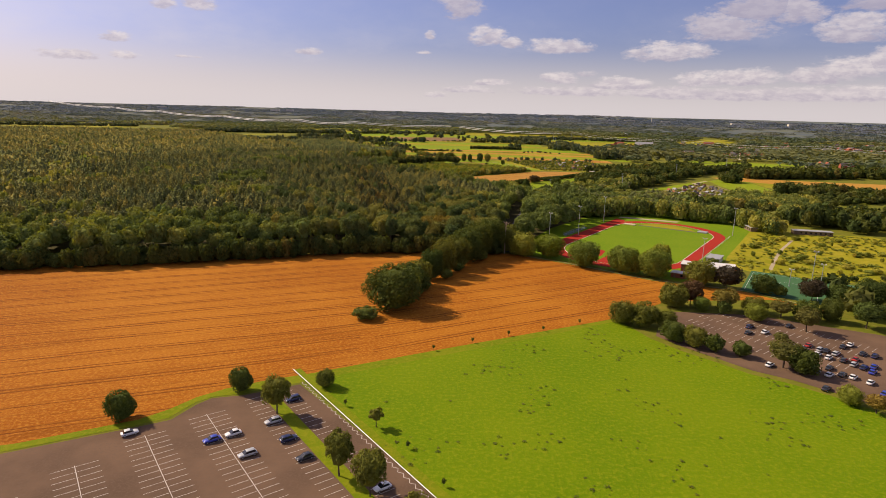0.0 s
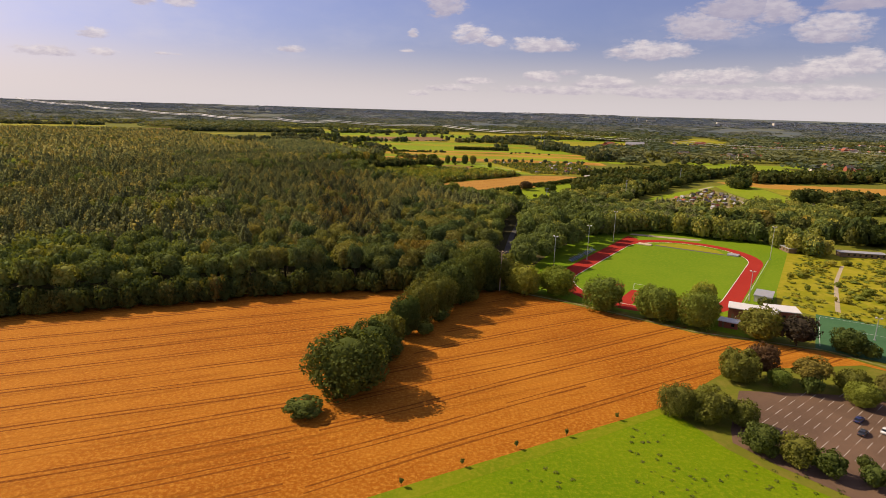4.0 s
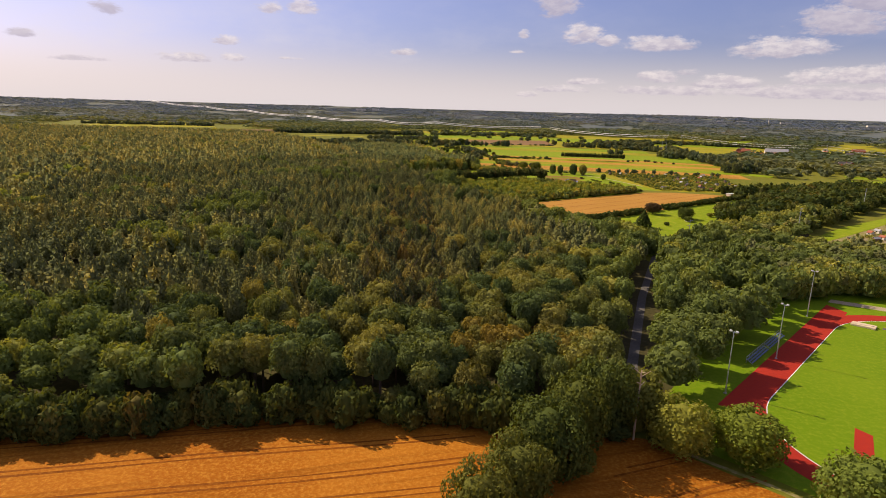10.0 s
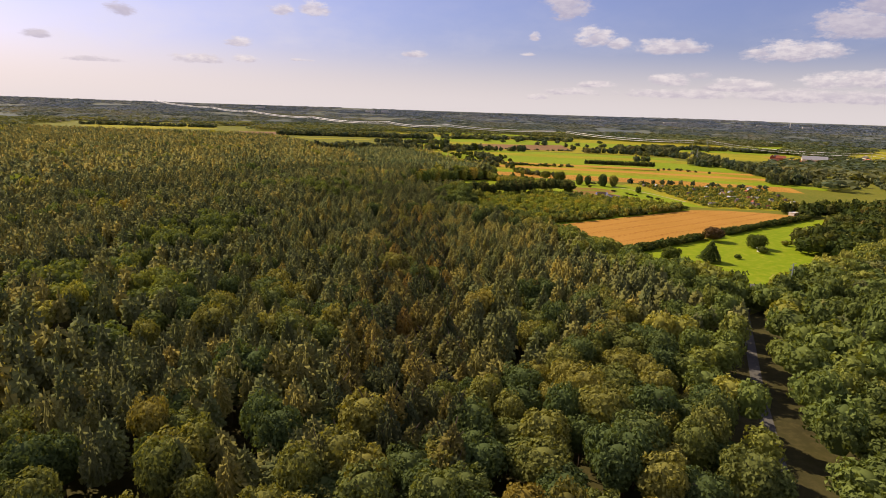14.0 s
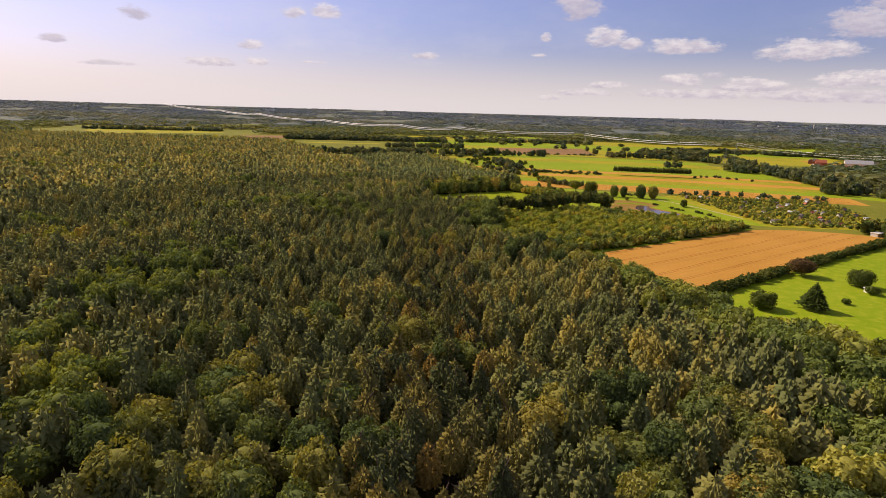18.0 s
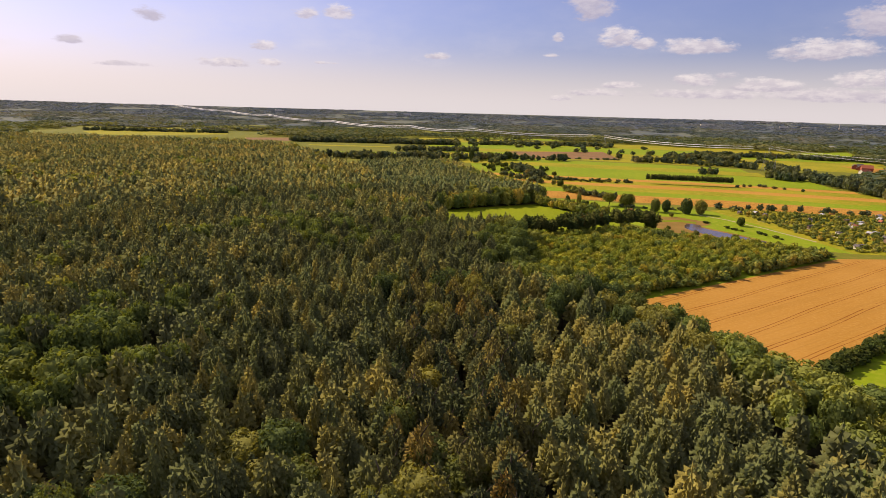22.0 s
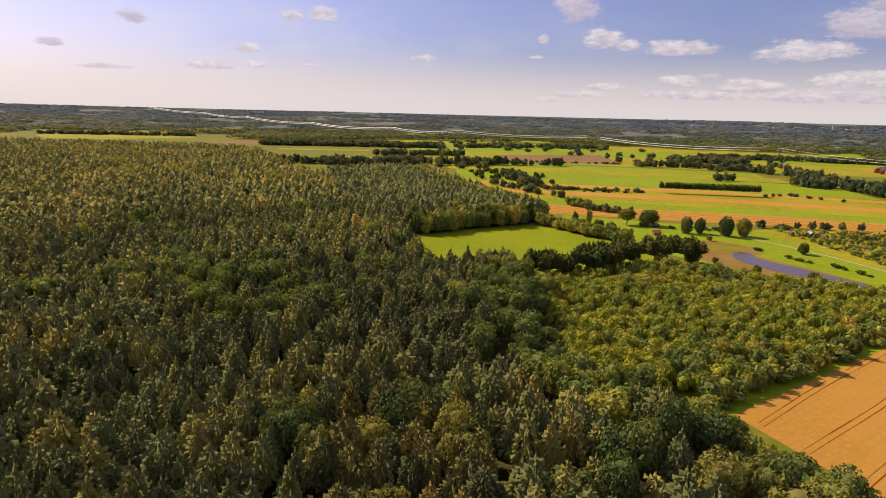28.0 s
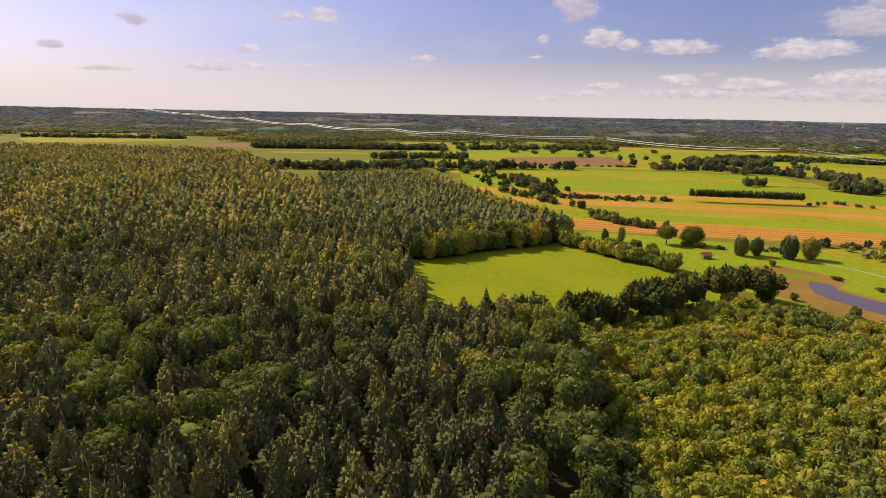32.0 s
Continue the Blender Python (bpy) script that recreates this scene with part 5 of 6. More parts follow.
def car(look_name, x, y, turn, label, z=0.03):
    m = pose(x, y, z, 0, 0, turn)
    if look_name not in CARS:
        CARS[look_name] = car_proto(*LOOKS[look_name])
        CARS[look_name].matrix_basis = m
        return tagged(CARS[look_name], label, "car", "parked cars")
    return tagged(copy_thing(CARS[look_name], m), label, "car", "parked cars")


WORD = {"blue": "bright blue", "white": "white", "silver": "silver-grey", "dark": "black", "red": "red", "navy": "dark navy"}
for c, a, b, flip in [("blue", 15.4, -2.6, 1), ("white", 15.4, 2.7, 1), ("silver", 26.6, 2.6, 1), ("silver", 15.0, 13.3, 1), ("navy", 25.5, 13.4, 0), ("dark", 35.5, 13.4, 1), ("navy", 6.0, 22.6, 1), ("white", 0.8, -18.8, 0), ("white", 56, 22.8, 1), ("dark", 48, -18.4, 0), ("blue", 50.5, 2.6, 1)]:
    x, y = lot(a - 0.65, b)
    car(c, x, y, 36.4 + 180 * flip, f"{WORD[c]} car parked in a marked bay")
for c, x, y in [("navy", 121, 229), ("dark", 117, 222), ("white", 124, 223), ("dark", 138, 231), ("white", 109, 191), ("dark", 129.5, 207), ("red", 133.5, 210), ("silver", 135.5, 206.2), ("white", 131.6, 201.5), ("white", 134, 198.8), ("silver", 139, 202.5), ("dark", 137, 205), ("dark", 138, 196.5), ("dark", 146, 209.5),
                ("white", 150, 211.5), ("red", 142.8, 197.6), ("silver", 139.3, 193.2), ("navy", 141, 190.6), ("blue", 145, 191.5), ("blue", 141.4, 187), ("dark", 122, 186.5), ("dark", 128.6, 189.6), ("white", 125, 184), ("dark", 129.6, 184.4), ("white", 132, 182.6), ("white", 135, 178.8), ("dark", 117.5, 173.5), ("blue", 134, 170.8),
                ("dark", 149, 203), ("navy", 152, 201), ("silver", 148, 186), ("white", 152, 182), ("dark", 156, 195), ("silver", 160, 190)]:
    car(c, x, y, 39 + PICK.uniform(-2, 2), f"{WORD[c]} car parked in the crowded car park", 0.06)
segs = []
D2, E2 = Vector((0.62, -0.785)), Vector((0.785, 0.62))
for row in range(5):
    for k in range(24):
        p = Vector((101, 222)) + E2 * (row * 9.2 - 4) + D2 * (2.5 * k - 12)
        if inside([(84, 224), (96, 246), (130, 244), (175, 221), (200, 190), (128, 157), (112, 183), (101, 205)], np.array([p.x]), np.array([p.y]))[0]:
            q = p + E2 * 4.8
            segs.append((tuple(p), tuple(q), 0.13))
stripes("bay_lines_east", segs, M["worn_white"], 0.058, "worn white parking bay lines on asphalt", "parking lines")


# ---- sports ground ----
def at(u, n, z=0.0):
    return U * u + N * n + Vector((0, 0, z))


def xy(u, n):
    return tuple((U * u + N * n)[:2])


U0, U1, NC = 357.0, 441.4, -117.6


def oval(radius, steps=28):
    pts = [at(U0 - radius * math.sin(math.pi * k / steps), NC + radius * math.cos(math.pi * k / steps)) for k in range(steps + 1)]
    return pts + [at(U1 + radius * math.sin(math.pi * k / steps), NC - radius * math.cos(math.pi * k / steps)) for k in range(steps + 1)]


def track_ring(name, r0, r1, mat, z, label, category):
    bm = bmesh.new()
    a = [bm.verts.new((p.x, p.y, z)) for p in oval(r0)]
    b = [bm.verts.new((p.x, p.y, z)) for p in oval(r1)]
    for k in range(len(a)):
        j = (k + 1) % len(a)
        bm.faces.new((a[k], b[k], b[j], a[j]))
    for f in bm.faces:
        f.normal_update()
        if f.normal.z < 0:
            f.normal_flip()
    return tagged(link_mesh(name, bm, mat), label, category, kind="structure")


sheet("sports_lawn", [xy(312, -172), xy(310, -62), xy(488, -64), xy(520, -84), xy(525, -185), xy(400, -185)], M["turf"], 0.05, "green lawn round the running track", "lawn")
sheet("pitch", [tuple(p[:2]) for p in oval(35.0)], M["turf"], 0.07, "green football pitch inside the track", "pitch")
track_ring("running_track", 35.2, 42.8, M["tartan"], 0.08, "red running track with six lanes", "running track")
track_ring("track_kerb", 34.95, 35.2, M["white"], 0.10, "white inner kerb of the running track", "kerb")
sheet("sprint_straight", [xy(340, -162.5), xy(340, -154.6), xy(357, -152.84), xy(441.4, -152.84), xy(470, -153.4), xy(476, -162.5)], M["tartan"], 0.083, "red sprint straight beside the oval", "running track")
sheet("far_segment_grass", [xy(459, -139), xy(459.5, -98), xy(468, -103), xy(474, -118), xy(470, -133)], M["olive"], 0.082, "worn grass inside the jump segment", "lawn")
sheet("runway", [xy(456, -139), xy(456.6, -97), xy(459, -97), xy(458.4, -139)], M["tile_dark"], 0.084, "dark runway of the jump pit", "runway")
sheet("sand_path", [xy(481, -163), xy(487, -163), xy(497, -118), xy(490, -119)], M["gravel"], 0.07, "pale gravel path behind the track", "path")
sheet("jump_area", [xy(323, -121.5), xy(346, -121.5), xy(346, -114.5), xy(322, -114.5)], M["tartan"], 0.083, "red jumping area inside the near bend", "sports surface")
sheet("jump_runway", [xy(338, -128.5), xy(354, -131), xy(352.5, -126.6), xy(338, -124)], M["tartan"], 0.087, "red runway on the grass", "sports surface")
sheet("throwing_area", [xy(326, -100), xy(346, -100), xy(345, -90), xy(332, -91)], M["tartan"], 0.083, "red throwing area inside the near bend", "sports surface")
TURN_U = math.degrees(math.atan2(U.y, U.x))


def block(name, u, n, z0, size, mat, label, category):
    """A low mat or hut with bevelled edges, turned with the track."""
    p = at(u, n)
    bm = bmesh.new()
    box(bm, -size[0] / 2, size[0] / 2, -size[1] / 2, size[1] / 2, 0, size[2])
    bmesh.ops.bevel(bm, geom=bm.edges[:], offset=0.06, segments=2, affect="EDGES")
    ob = link_mesh(name, bm, mat)
    ob.matrix_basis = pose(p.x, p.y, z0, 0, 0, TURN_U)
    return tagged(ob, label, category)


block("high_jump_mat", 454.5, -145, 0.08, (4.5, 8.5, 0.7), M["sand"], "pale landing mat beside the running track", "jump mat")
block("pole_vault_mat", 460, -93, 0.08, (6, 6.5, 0.8), M["roof_grey"], "grey landing mat beside the running track", "jump mat")


def goal(u, n, d):
    p = at(u, n)
    root = empty("football_goal", pose(p.x, p.y, 0.07, 0, 0, TURN_U), "white football goal on the pitch", "goal", "football goals")
    for name, a, b in (("post", (0, -3.66, 0), (0, -3.66, 2.44)), ("post", (0, 3.66, 0), (0, 3.66, 2.44)), ("crossbar", (0, -3.72, 2.44), (0, 3.72, 2.44)), ("net_bar", (-d * 1.5, -3.66, 0.04), (-d * 1.5, 3.66, 0.04)), ("stay", (0, -3.66, 2.44), (-d * 1.5, -3.66, 0)), ("stay", (0, 3.66, 2.44), (-d * 1.5, 3.66, 0))):
        bm = bmesh.new()
        bar(bm, a, b, 0.06)
        part(name, bm, M["white"], root)


goal(U0 - 8, NC, 1)


def mast(x, y, h, label):
    root = empty("floodlight_mast", pose(x, y, 0.04, 0, 0, TURN_U - 90), label, "floodlight", "floodlight masts")
    bm = bmesh.new()
    bar(bm, (0, 0, 0), (0, 0, h), 0.22, 0.11, 8)
    part("pole", bm, M["steel"], root)
    bm = bmesh.new()
    bar(bm, (-1.1, 0, h - 0.3), (1.1, 0, h - 0.3), 0.07)
    part("cross_arm", bm, M["steel"], root)
    for x0 in (-0.9, 0.9):
        bm = bmesh.new()
        box(bm, x0 - 0.4, x0 + 0.4, -0.25, 0.35, h - 0.2, h + 0.25)
        bmesh.ops.bevel(bm, geom=bm.edges[:], offset=0.08, segments=1, affect="EDGES")
        part("floodlight", bm, M["roof_pale"], root, "pale floodlight head")
    bm = bmesh.new()
    box(bm, -0.4, 0.4, -0.4, 0.4, 0, 0.25)
    part("base", bm, M["roof_grey"], root)


for x, y, h in [(65, 380, 20), (91, 412, 20), (122, 464, 20), (204, 422, 20), (148, 340, 14), (190, 303, 16), (193, 300, 10), (172, 292, 9)]:
    mast(x, y, h, "slim grey floodlight mast at the sports ground")

for k in range(2):
    stand = empty("bench_stand", pose(*xy(388 + 20 * k, -165.2), 0.05, 0, 0, TURN_U), "blue stepped bench stand beside the track", "stand", "bench stands")
    for s in range(3):
        bm = bmesh.new()
        box(bm, -9, 9, -0.6 + 0.8 * s, -0.1 + 0.8 * s, 0.35 + 0.35 * s, 0.45 + 0.35 * s)
        part("seat_row", bm, M["blue_seat"], stand, "blue bench")
    for s in range(7):
        bm = bmesh.new()
        bar(bm, (-9 + 3 * s, -0.6, 0), (-9 + 3 * s, 1.6, 1.2), 0.06)
        bar(bm, (-9 + 3 * s, 1.6, 0), (-9 + 3 * s, 1.6, 2.0), 0.06)
        part("support", bm, M["steel"], stand)
    bm = bmesh.new()
    bar(bm, (-9, 1.6, 2.0), (9, 1.6, 2.0), 0.05)
    part("rail", bm, M["steel"], stand)

rail = empty("track_rail", pose(*xy(330, -73.6), 0.05, 0, 0, TURN_U), "white spectator rail along the running track", "rail")
bm = bmesh.new()
bar(bm, (0, 0, 1.05), (125, 0, 1.05), 0.06)
part("rail", bm, M["white"], rail)
for k in range(43):
    bm = bmesh.new()
    bar(bm, (3 * k - 0.5, 0, 0), (3 * k - 0.5, 0, 1.05), 0.05)
    part("post", bm, M["white"], rail)
sheet("artificial_pitch", [(143, 283), (168, 322), (262, 262), (240, 220), (170, 262)], M["turf_blue"], 0.09, "dark green artificial pitch with white lines", "pitch")
stripes("court_lines", [((146, 285), (167, 318), 0.15), ((168, 319), (258, 262), 0.15), ((158, 278), (172, 300), 0.15), ((172, 300), (186, 291), 0.15), ((186, 291), (172, 268), 0.15)], M["roof_pale"], 0.094, "white court lines on artificial turf", "pitch lines")


# ---- buildings ----
def house(x, y, turn, size, walls, roof, kind, label, category="house", name="house", chimney=True, eaves=0.4, group=""):
    """A building: walls, roof (gable or flat), doors and windows."""
    l, w, h = size
    root = empty(name, pose(x, y, 0.02, 0, 0, turn), label, category, group)
    bm = bmesh.new()
    box(bm, -l / 2, l / 2, -w / 2, w / 2, 0, h)
    if kind == "gable":
        for s in (-1, 1):
            bm.faces.new([bm.verts.new(p) for p in ((s * l / 2, -w / 2, h), (s * l / 2, w / 2, h), (s * l / 2, 0, h + w * 0.42))])
    part("wall", bm, walls, root)
    bm = bmesh.new()
    if kind == "gable":
        top, low = h + w * 0.42 + 0.15, h - eaves * 0.84 + 0.15
        for s in (-1, 1):
            ring = [(-l / 2 - eaves, 0, top), (l / 2 + eaves, 0, top), (l / 2 + eaves, s * (w / 2 + eaves), low), (-l / 2 - eaves, s * (w / 2 + eaves), low)]
            up = [bm.verts.new(p) for p in ring]
            dn = [bm.verts.new((p[0], p[1], p[2] - 0.16)) for p in ring]
            bm.faces.new(up if s < 0 else up[::-1])
            bm.faces.new(dn[::-1] if s < 0 else dn)
            for k in range(4):
                bm.faces.new((up[k], up[(k + 1) % 4], dn[(k + 1) % 4], dn[k]))
        bmesh.ops.recalc_face_normals(bm, faces=bm.faces[:])
    else:
        box(bm, -l / 2 - eaves, l / 2 + eaves, -w / 2 - eaves, w / 2 + eaves, h, h + 0.3)
    roof_ob = part("roof", bm, roof, root)
    if chimney and kind == "gable":
        bm = bmesh.new()
        box(bm, l * 0.2, l * 0.2 + 0.7, -0.35, 0.35, h + w * 0.25, h + w * 0.42 + 1.0)
        part("chimney", bm, M["brick"], roof_ob)
    count = max(1, int(l / 3.2))
    for side in (-1, 1):
        for k in range(count):
            if size[2] < 2.3 and k:
                break
            cx = -l / 2 + l * (k + 0.5) / count
            bm = bmesh.new()
            if k == 0 and side == -1:
                box(bm, cx - 0.45, cx + 0.45, side * w / 2 - 0.05, side * w / 2 + 0.05, 0.02, min(2.05, h - 0.15))
                part("door", bm, M["timber"], root, "wooden door")
            else:
                box(bm, cx - 0.6, cx + 0.6, side * w / 2 - 0.05, side * w / 2 + 0.05, min(1.0, h * 0.45), min(2.2, h * 0.85))
                part("window", bm, M["glass"], root, "dark window pane")
    return root


house(136, 315, TURN_U - 84, (18, 9, 4.4), M["brick"], M["roof_pale"], "flat", "red brick clubhouse with a white flat roof", "clubhouse", "clubhouse")
house(150, 317.5, TURN_U - 72, (12, 9, 3.6), M["brick"], M["roof_pale"], "flat", "low clubhouse wing with a pale flat roof", "clubhouse", "clubhouse_wing")
house(156, 342, TURN_U, (12, 7, 2.8), M["plaster"], M["roof_grey"], "flat", "grey terrace shelter beside the clubhouse", "shelter", "shelter")
house(121, 304.5, TURN_U - 90, (7, 5, 2.5), M["brick"], M["roof_pale"], "flat", "small brick kiosk with a pale roof", "kiosk", "kiosk")
house(229, 446, TURN_U + 30, (12, 5, 2.8), M["timber"], M["roof_grey"], "flat", "timber equipment shed behind the track", "shed", "equipment_shed")
house(268, 434, -12, (26, 6, 2.8), M["timber"], M["roof_grey"], "flat", "row of low garages with a grey roof", "garage", "garage_building")
house(127, 694, 20, (5, 2.6, 2.2), M["plaster"], M["roof_pale"], "flat", "small pale animal shelter under a paddock tree", "shelter", "animal_shelter", False)
house(-42, 1004, 30, (6, 4, 2.6), M["plaster"], M["roof_pale"], "gable", "white hut among bushes by the clearing", "hut", "hut", False)
house(5, 1010, 15, (5, 3.5, 2.4), M["timber"], M["tile_red"], "gable", "small wooden hut by the pond", "hut", "hut", False)
house(210, 868, 40, (9, 5, 2.6), M["plaster"], M["roof_pale"], "flat", "pale shed at the end of the field hedge", "shed", "field_shed", False)

SHED_ROOFS = [M["tile_dark"], M["tile_red"], M["roof_grey"], M["tile_dark"], M["tile_dark"], M["roof_grey"]]
SHED_WORD = ["dark felt", "red tiled", "grey sheet", "dark felt", "dark felt", "grey sheet"]
for poly, count, group in (([(206, 634), (264, 694), (312, 750), (324, 732), (318, 664), (298, 630), (250, 612)], 44, "allotment sheds by the track"), ([(100, 1056), (252, 1074), (243, 900), (142, 890)], 40, "allotment sheds by the pond"), ([(330, 600), (420, 640), (400, 690), (350, 660)], 14, "allotment sheds in the trees")):
    px, py = scatter(poly, 13.5, RNG, 0.3)
    order = RNG.permutation(len(px))[:count]
    for i in order:
        k = PICK.randrange(6)
        house(float(px[i]), float(py[i]), PICK.choice((20, 110, 25, 115)) + PICK.uniform(-6, 6), (PICK.uniform(2.8, 4.6), PICK.uniform(2.4, 3.4), 2.1), PICK.choice((M["timber"], M["timber"], M["plaster"])), SHED_ROOFS[k], PICK.choice(("gable", "gable", "flat")),
              f"small allotment shed with a {SHED_WORD[k]} roof", "shed", "garden_shed", False, 0.25, group)
    qx, qy = scatter(poly, 5.2, RNG, 0.45)
    q = RNG.uniform(0, 1, len(qx)) < (0.42 if poly[0][1] < 800 else 0.9)
    stuff("garden_shrubs", M["broadleaf"], SHRUBS if poly[0][1] < 800 else FAR_BUSH, qx[q], qy[q], RNG.uniform(1.6, 4.6, q.sum()), RNG.uniform(1.2, 4.0, q.sum()), np.clip(RNG.normal(0.5, 0.3, q.sum()), 0, 1), RNG, "fruit trees and shrubs between the allotment sheds", "garden plants")
stripes("garden_paths", [((312, 761), (343, 795), 4.0), ((312, 761), (308, 730), 2.4), ((308, 730), (314, 691), 2.4), ((314, 691), (317, 659), 3.2), ((317, 659), (298, 632), 3.6), ((298, 632), (270, 629), 2.6), ((270, 629), (249, 614), 2.2), ((230, 655), (262, 640), 2.0), ((262, 640), (300, 690), 2.0), ((120, 1062), (165, 895), 2.0), ((185, 1066), (205, 900), 2.0), ((110, 1000), (250, 1005), 2.0)], M["gravel"], 0.085, "pale gravel paths between allotment plots", "path")

for k, (x, y, turn, size, wall, roof, label) in enumerate([(535, 1650, -12, (46, 16, 7), "plaster", "roof_grey", "long farm hall with a grey roof"), (478, 1672, -10, (18, 12, 6), "brick", "tile_red", "brick farmhouse with a red roof"), (590, 1640, -12, (30, 12, 5), "plaster", "roof_pale", "pale farm shed far off"),
                                                         (607, 1245, 10, (14, 11, 9), "plaster", "tile_red", "pale gabled house far off"), (640, 1058, 0, (20, 12, 5), "plaster", "roof_grey", "grey-roofed hall by the field"), (703, 1070, 5, (14, 10, 5), "brick", "tile_red", "red-roofed house by the field"), (719, 2464, 0, (20, 12, 9), "plaster", "roof_pale", "white house far off"),
                                                         (770, 1790, 10, (30, 14, 7), "brick", "tile_red", "red-roofed barn far off")]):
    house(x, y, turn, size, M[wall], M[roof], "gable", label, "house", "farm_building")
for x, y in HOMES:
    house(x, y, PICK.uniform(-30, 30) + PICK.choice((0, 90)), (PICK.uniform(10, 17), PICK.uniform(8, 11), PICK.uniform(4.5, 7.5)), PICK.choice((M["brick"], M["plaster"], M["plaster"])), PICK.choice((M["tile_red"], M["tile_dark"], M["tile_dark"])), "gable", "gabled house among trees far off", "house", "house", True, 0.4, "houses far off")
for x, y, l, h in [(1150, 4300, 40, 14), (1300, 4350, 70, 9), (-1250, 4450, 70, 16), (-1150, 4480, 50, 20), (760, 4420, 80, 12), (1500, 4200, 60, 12), (-2000, 4300, 60, 14), (300, 4480, 70, 12), (1900, 4000, 90, 12), (2200, 3900, 60, 14)]:
    r = math.hypot(x + 40, y - 330)
    b = house(x, y, PICK.uniform(-15, 15), (l, 18, h), M["plaster"], M["roof_pale"], "flat", "pale block of flats on the horizon", "apartment building", "apartment_building", False)
    b.location.z = float(lift_at(r))
chim = tagged(new("industrial_chimney"), "tall pale industrial chimney on the horizon", "chimney")
chim.location = (1420, 4250, float(lift_at(4180)))
bm = bmesh.new()
bar(bm, (0, 0, 0), (0, 0, 32), 3, 2.0, 12)
part("shaft", bm, M["plaster"], chim)
bm = bmesh.new()
bar(bm, (0, 0, 32), (0, 0, 33.5), 2.5, 2.5, 12)
part("rim", bm, M["roof_grey"], chim)

# ---- power line ----
def pylon(x, y, turn, h, label):
    root = empty("power_pylon", pose(x, y, float(lift_at(math.hypot(x + 40, y - 330))), 0, 0, turn), label, "pylon", "power pylons")
    a = h * 0.09
    for sx in (-1, 1):
        for sy in (-1, 1):
            bm = bmesh.new()
            bar(bm, (sx * a, sy * a, 0), (sx * 0.5, sy * 0.5, h * 0.7), 0.14, 0.1, 4)
            bar(bm, (sx * 0.5, sy * 0.5, h * 0.7), (0, 0, h), 0.1, 0.08, 4)
            part("tower_leg", bm, M["lattice"], root)
    for k in range(6):
        z0, z1 = h * 0.7 * k / 6, h * 0.7 * (k + 1) / 6
        r0, r1 = a + (0.5 - a) * k / 6, a + (0.5 - a) * (k + 1) / 6
        for s in (-1, 1):
            for p, q in (((-r0, s * r0, z0), (r1, s * r1, z1)), ((s * r0, -r0, z0), (s * r1, r1, z1))):
                bm = bmesh.new()
                bar(bm, p, q, 0.07, None, 4)
                part("brace", bm, M["lattice"], root)
    for z, arm in ((h * 0.72, h * 0.2), (h * 0.88, h * 0.14)):
        bm = bmesh.new()
        for s in (-1, 1):
            bar(bm, (0, 0.4, z), (s * arm, 0, z), 0.09, None, 4)
            bar(bm, (0, -0.4, z), (s * arm, 0, z), 0.09, None, 4)
            bar(bm, (0, 0, z + 1.6), (s * arm, 0, z), 0.07, None, 4)
        part("cross_arm", bm, M["lattice"], root)
    return root


def cables(points, h, off, thick, name="power_cable"):
    """One cable hung from pylon to pylon."""
    cu = bpy.data.curves.new(name, "CURVE")
    cu.dimensions, cu.bevel_depth, cu.bevel_resolution = "3D", thick, 1
    line = cu.splines.new("POLY")
    pts = []
    for (x0, y0), (x1, y1) in zip(points, points[1:]):
        g0, g1 = float(lift_at(math.hypot(x0 + 40, y0 - 330))), float(lift_at(math.hypot(x1 + 40, y1 - 330)))
        d = Vector((x1 - x0, y1 - y0)).normalized()
        for k in range(12):
            f = k / 12
            pts.append((x0 + (x1 - x0) * f - d.y * off, y0 + (y1 - y0) * f + d.x * off, g0 + (g1 - g0) * f + h - 8.5 * f * (1 - f) * 4))
    line.points.add(len(pts) - 1)
    for p, q in zip(line.points, pts):
        p.co = (*q, 1)
    cu.materials.append(M["cable"])
    return tagged(new(name, cu), "bright power cable sagging between pylons", "cable", "power cables")


LINE_WEST = [(-2600, 4000), (-1954, 3600), (-1620, 3420), (-1106, 3037), (-625, 2600), (-374, 2465), (51, 2377)]
LINE_EAST = [(51, 2377), (408, 1998), (619, 1605), (867, 1396), (1200, 1150)]
for pts in (LINE_WEST, LINE_EAST[1:]):
    for (x, y), (x1, y1) in zip(pts, pts[1:] + [(2 * pts[-1][0] - pts[-2][0], 2 * pts[-1][1] - pts[-2][1])]):
        pylon(x, y, math.degrees(math.atan2(y1 - y, x1 - x)) - 90, 34 if x < 100 else 29, "grey lattice power pylon in the fields")
pylon(272, 1560, 70, 34, "grey lattice power pylon in the fields")
pylon(262, 1470, 70, 34, "grey lattice power pylon in the fields")
for off, h in ((-5, 21), (5, 21), (-3.5, 26), (3.5, 26)):
    cables(LINE_WEST, h + 5, off, 0.8)
    cables(LINE_EAST[:2], h, off, 0.35)
    cables(LINE_EAST[1:], h, off, 0.1)


def pole(x, y, h):
    root = empty("rail_mast", pose(x, y, 0, 0, 0, 50), "tall grey line mast beside the railway trees", "mast", "line masts")
    bm = bmesh.new()
    bar(bm, (0, 0, 0), (0, 0, h), 0.3, 0.18, 6)
    part("pole", bm, M["lattice"], root)
    for z in (h - 0.5, h - 3):
        bm = bmesh.new()
        bar(bm, (-3, 0, z), (3, 0, z), 0.12, None, 4)
        part("cross_arm", bm, M["lattice"], root)


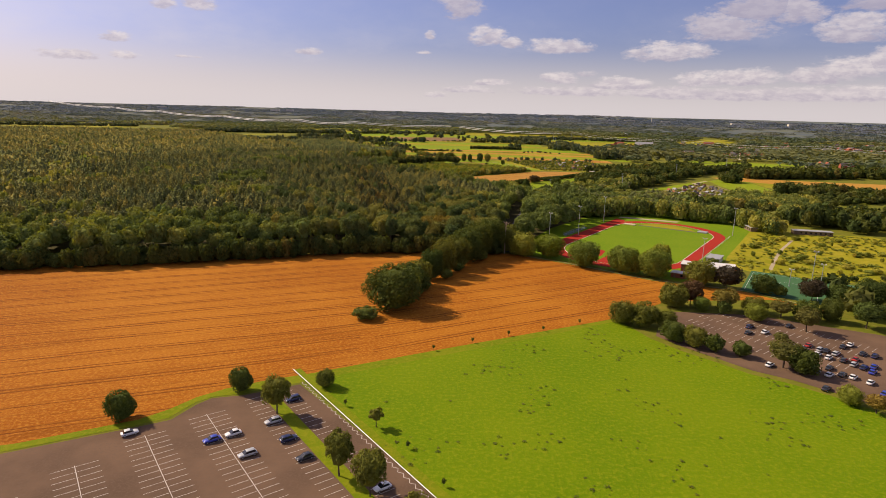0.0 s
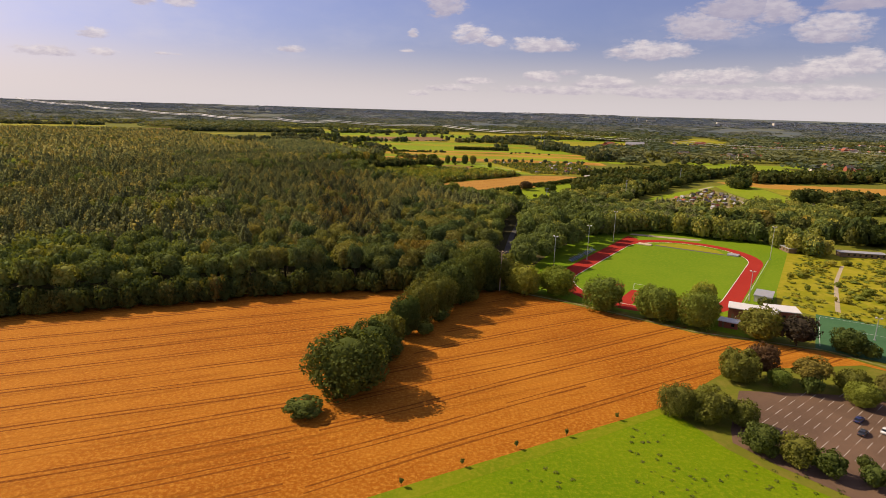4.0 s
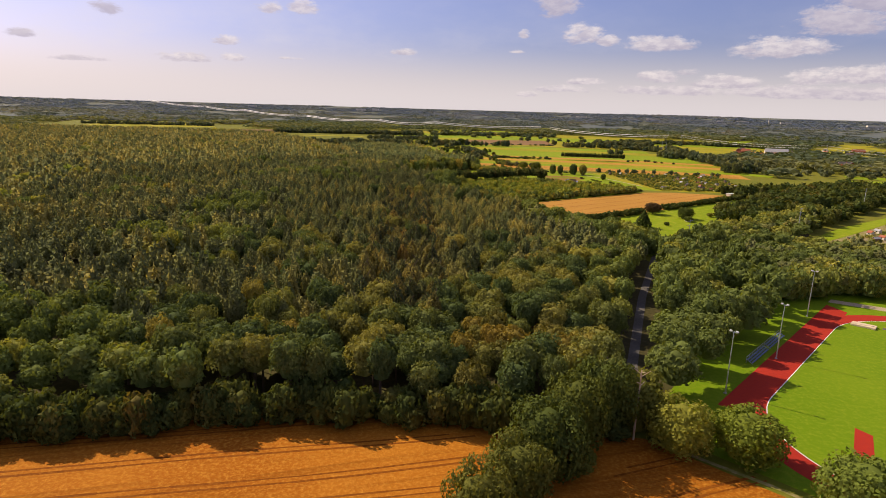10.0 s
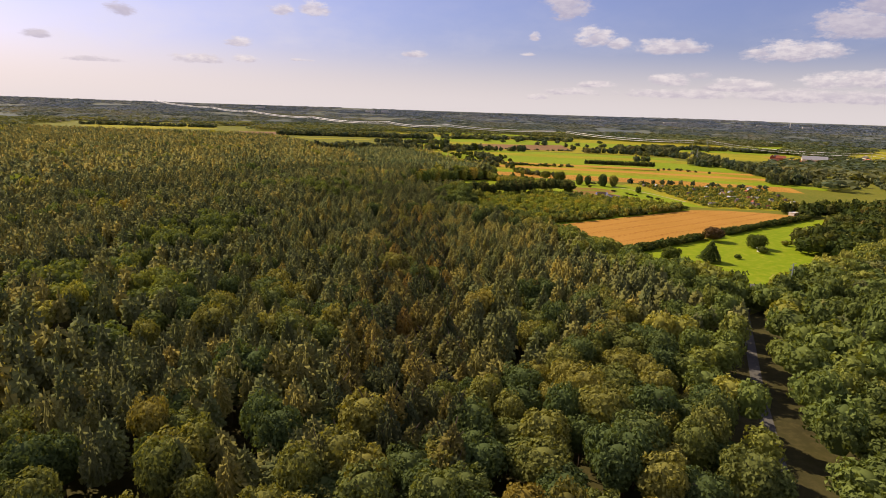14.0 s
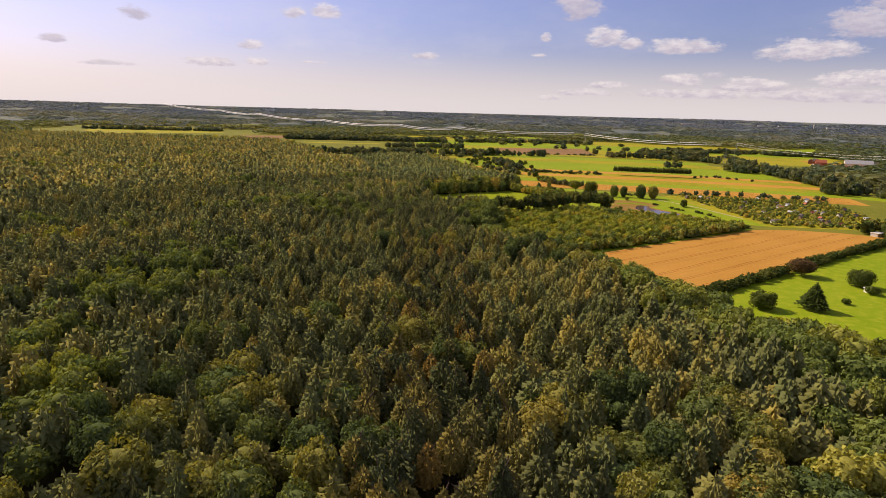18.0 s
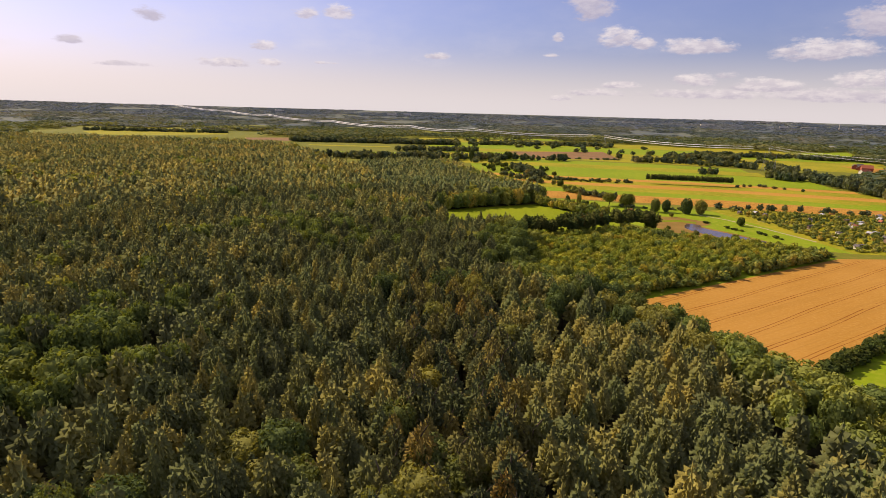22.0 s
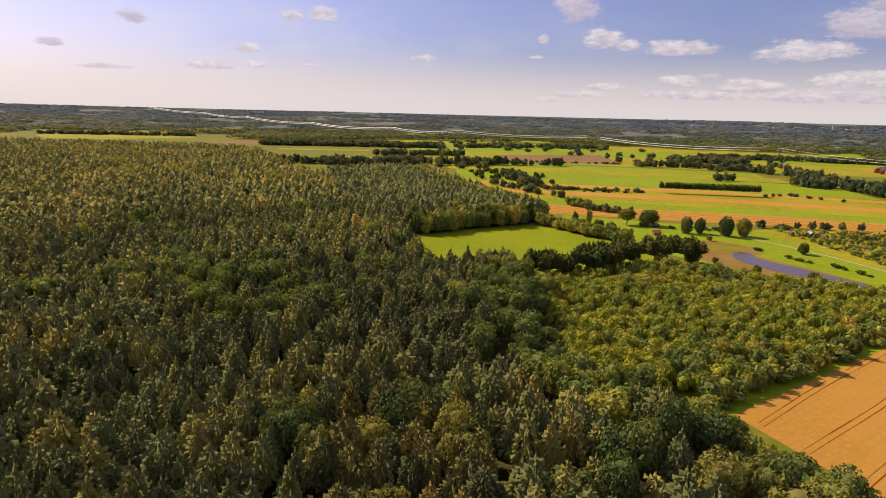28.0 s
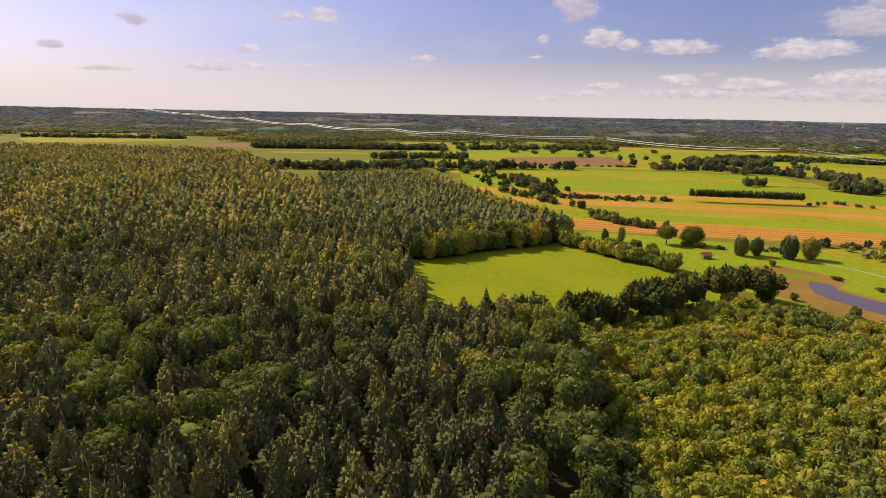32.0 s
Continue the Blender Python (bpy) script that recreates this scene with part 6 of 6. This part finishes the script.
for x, y in [(186, 640), (300, 790), (96, 566), (430, 930)]:
    pole(x, y, 22)

# ---- pond and road ----
def round_sheet(name, cx, cy, rx, ry, turn, mat, z, label, category, wob=0.18):
    c, s = math.cos(radians(turn)), math.sin(radians(turn))
    pts = []
    for k in range(40):
        a = k * 6.28318 / 40
        q = 1 + wob * math.sin(3 * a + 1) + wob * 0.6 * math.sin(5 * a)
        x, y = rx * q * math.cos(a), ry * q * math.sin(a)
        pts.append((cx + x * c - y * s, cy + x * s + y * c))
    return sheet(name, pts, mat, z, label, category)


sheet("pond_bank", [(6, 986), (22, 996), (44, 1001), (64, 984), (66, 970), (56, 958), (62, 950), (80, 928), (98, 900), (90, 884), (74, 890), (52, 902), (40, 912), (26, 926), (18, 940), (16, 956), (24, 966), (16, 976)], M["reed"], 0.06, "reddish reedy bank round the pond", "bank")
sheet("bank_grass", [(24, 975), (44, 985), (56, 978), (54, 970), (40, 974), (28, 968)], M["verge"], 0.07, "green tongue of grass in the reed", "bank")
sheet("pond", [(41, 946), (43, 958), (46, 967), (51, 968), (56, 963), (55, 953), (60, 944), (70, 933), (80, 920), (95, 903), (90, 892), (76, 903), (60, 914), (50, 926), (44, 936)], M["water"], 0.09, "narrow pond with dark reflecting water", "pond")
round_sheet("pond", -27, 1000, 9, 7, 10, M["water"], 0.09, "small round pond beside bushes", "pond", 0.1)
stripes("forest_road", [(p, q, 3.5) for p, q in zip(ROAD, ROAD[1:])], M["lane"], 0.05, "narrow grey lane through the wood", "road")
stripes("scrub_path", [((180, 325), (200, 356), 2.0), ((200, 356), (215, 378), 1.8), ((215, 378), (240, 410), 1.8)], M["gravel"], 0.085, "trodden pale path through the rough meadow", "path")
tractor_lines("tractor_tracks", [(-80, 1082), (120, 1078), (280, 1056), (284, 1110), (120, 1133), (-90, 1140)], radians(-2), 9.0, M["tramline"], 0.068, "pressed wheel tracks in the stubble strip", 2.0, 0.7)
stripes("pond_path", [((64, 1022), (84, 1002), 2.0), ((84, 1002), (104, 970), 2.0), ((104, 970), (128, 920), 2.0)], M["gravel"], 0.07, "pale path along the allotment gardens", "path")
stripes("field_path", [((42, 345), (64, 331), 1.3), ((64, 331), (104, 298), 1.3), ((104, 298), (146, 281), 1.3), ((146, 281), (166, 257), 1.3)], M["garden"], 0.058, "narrow dirt path along the stubble field", "path")
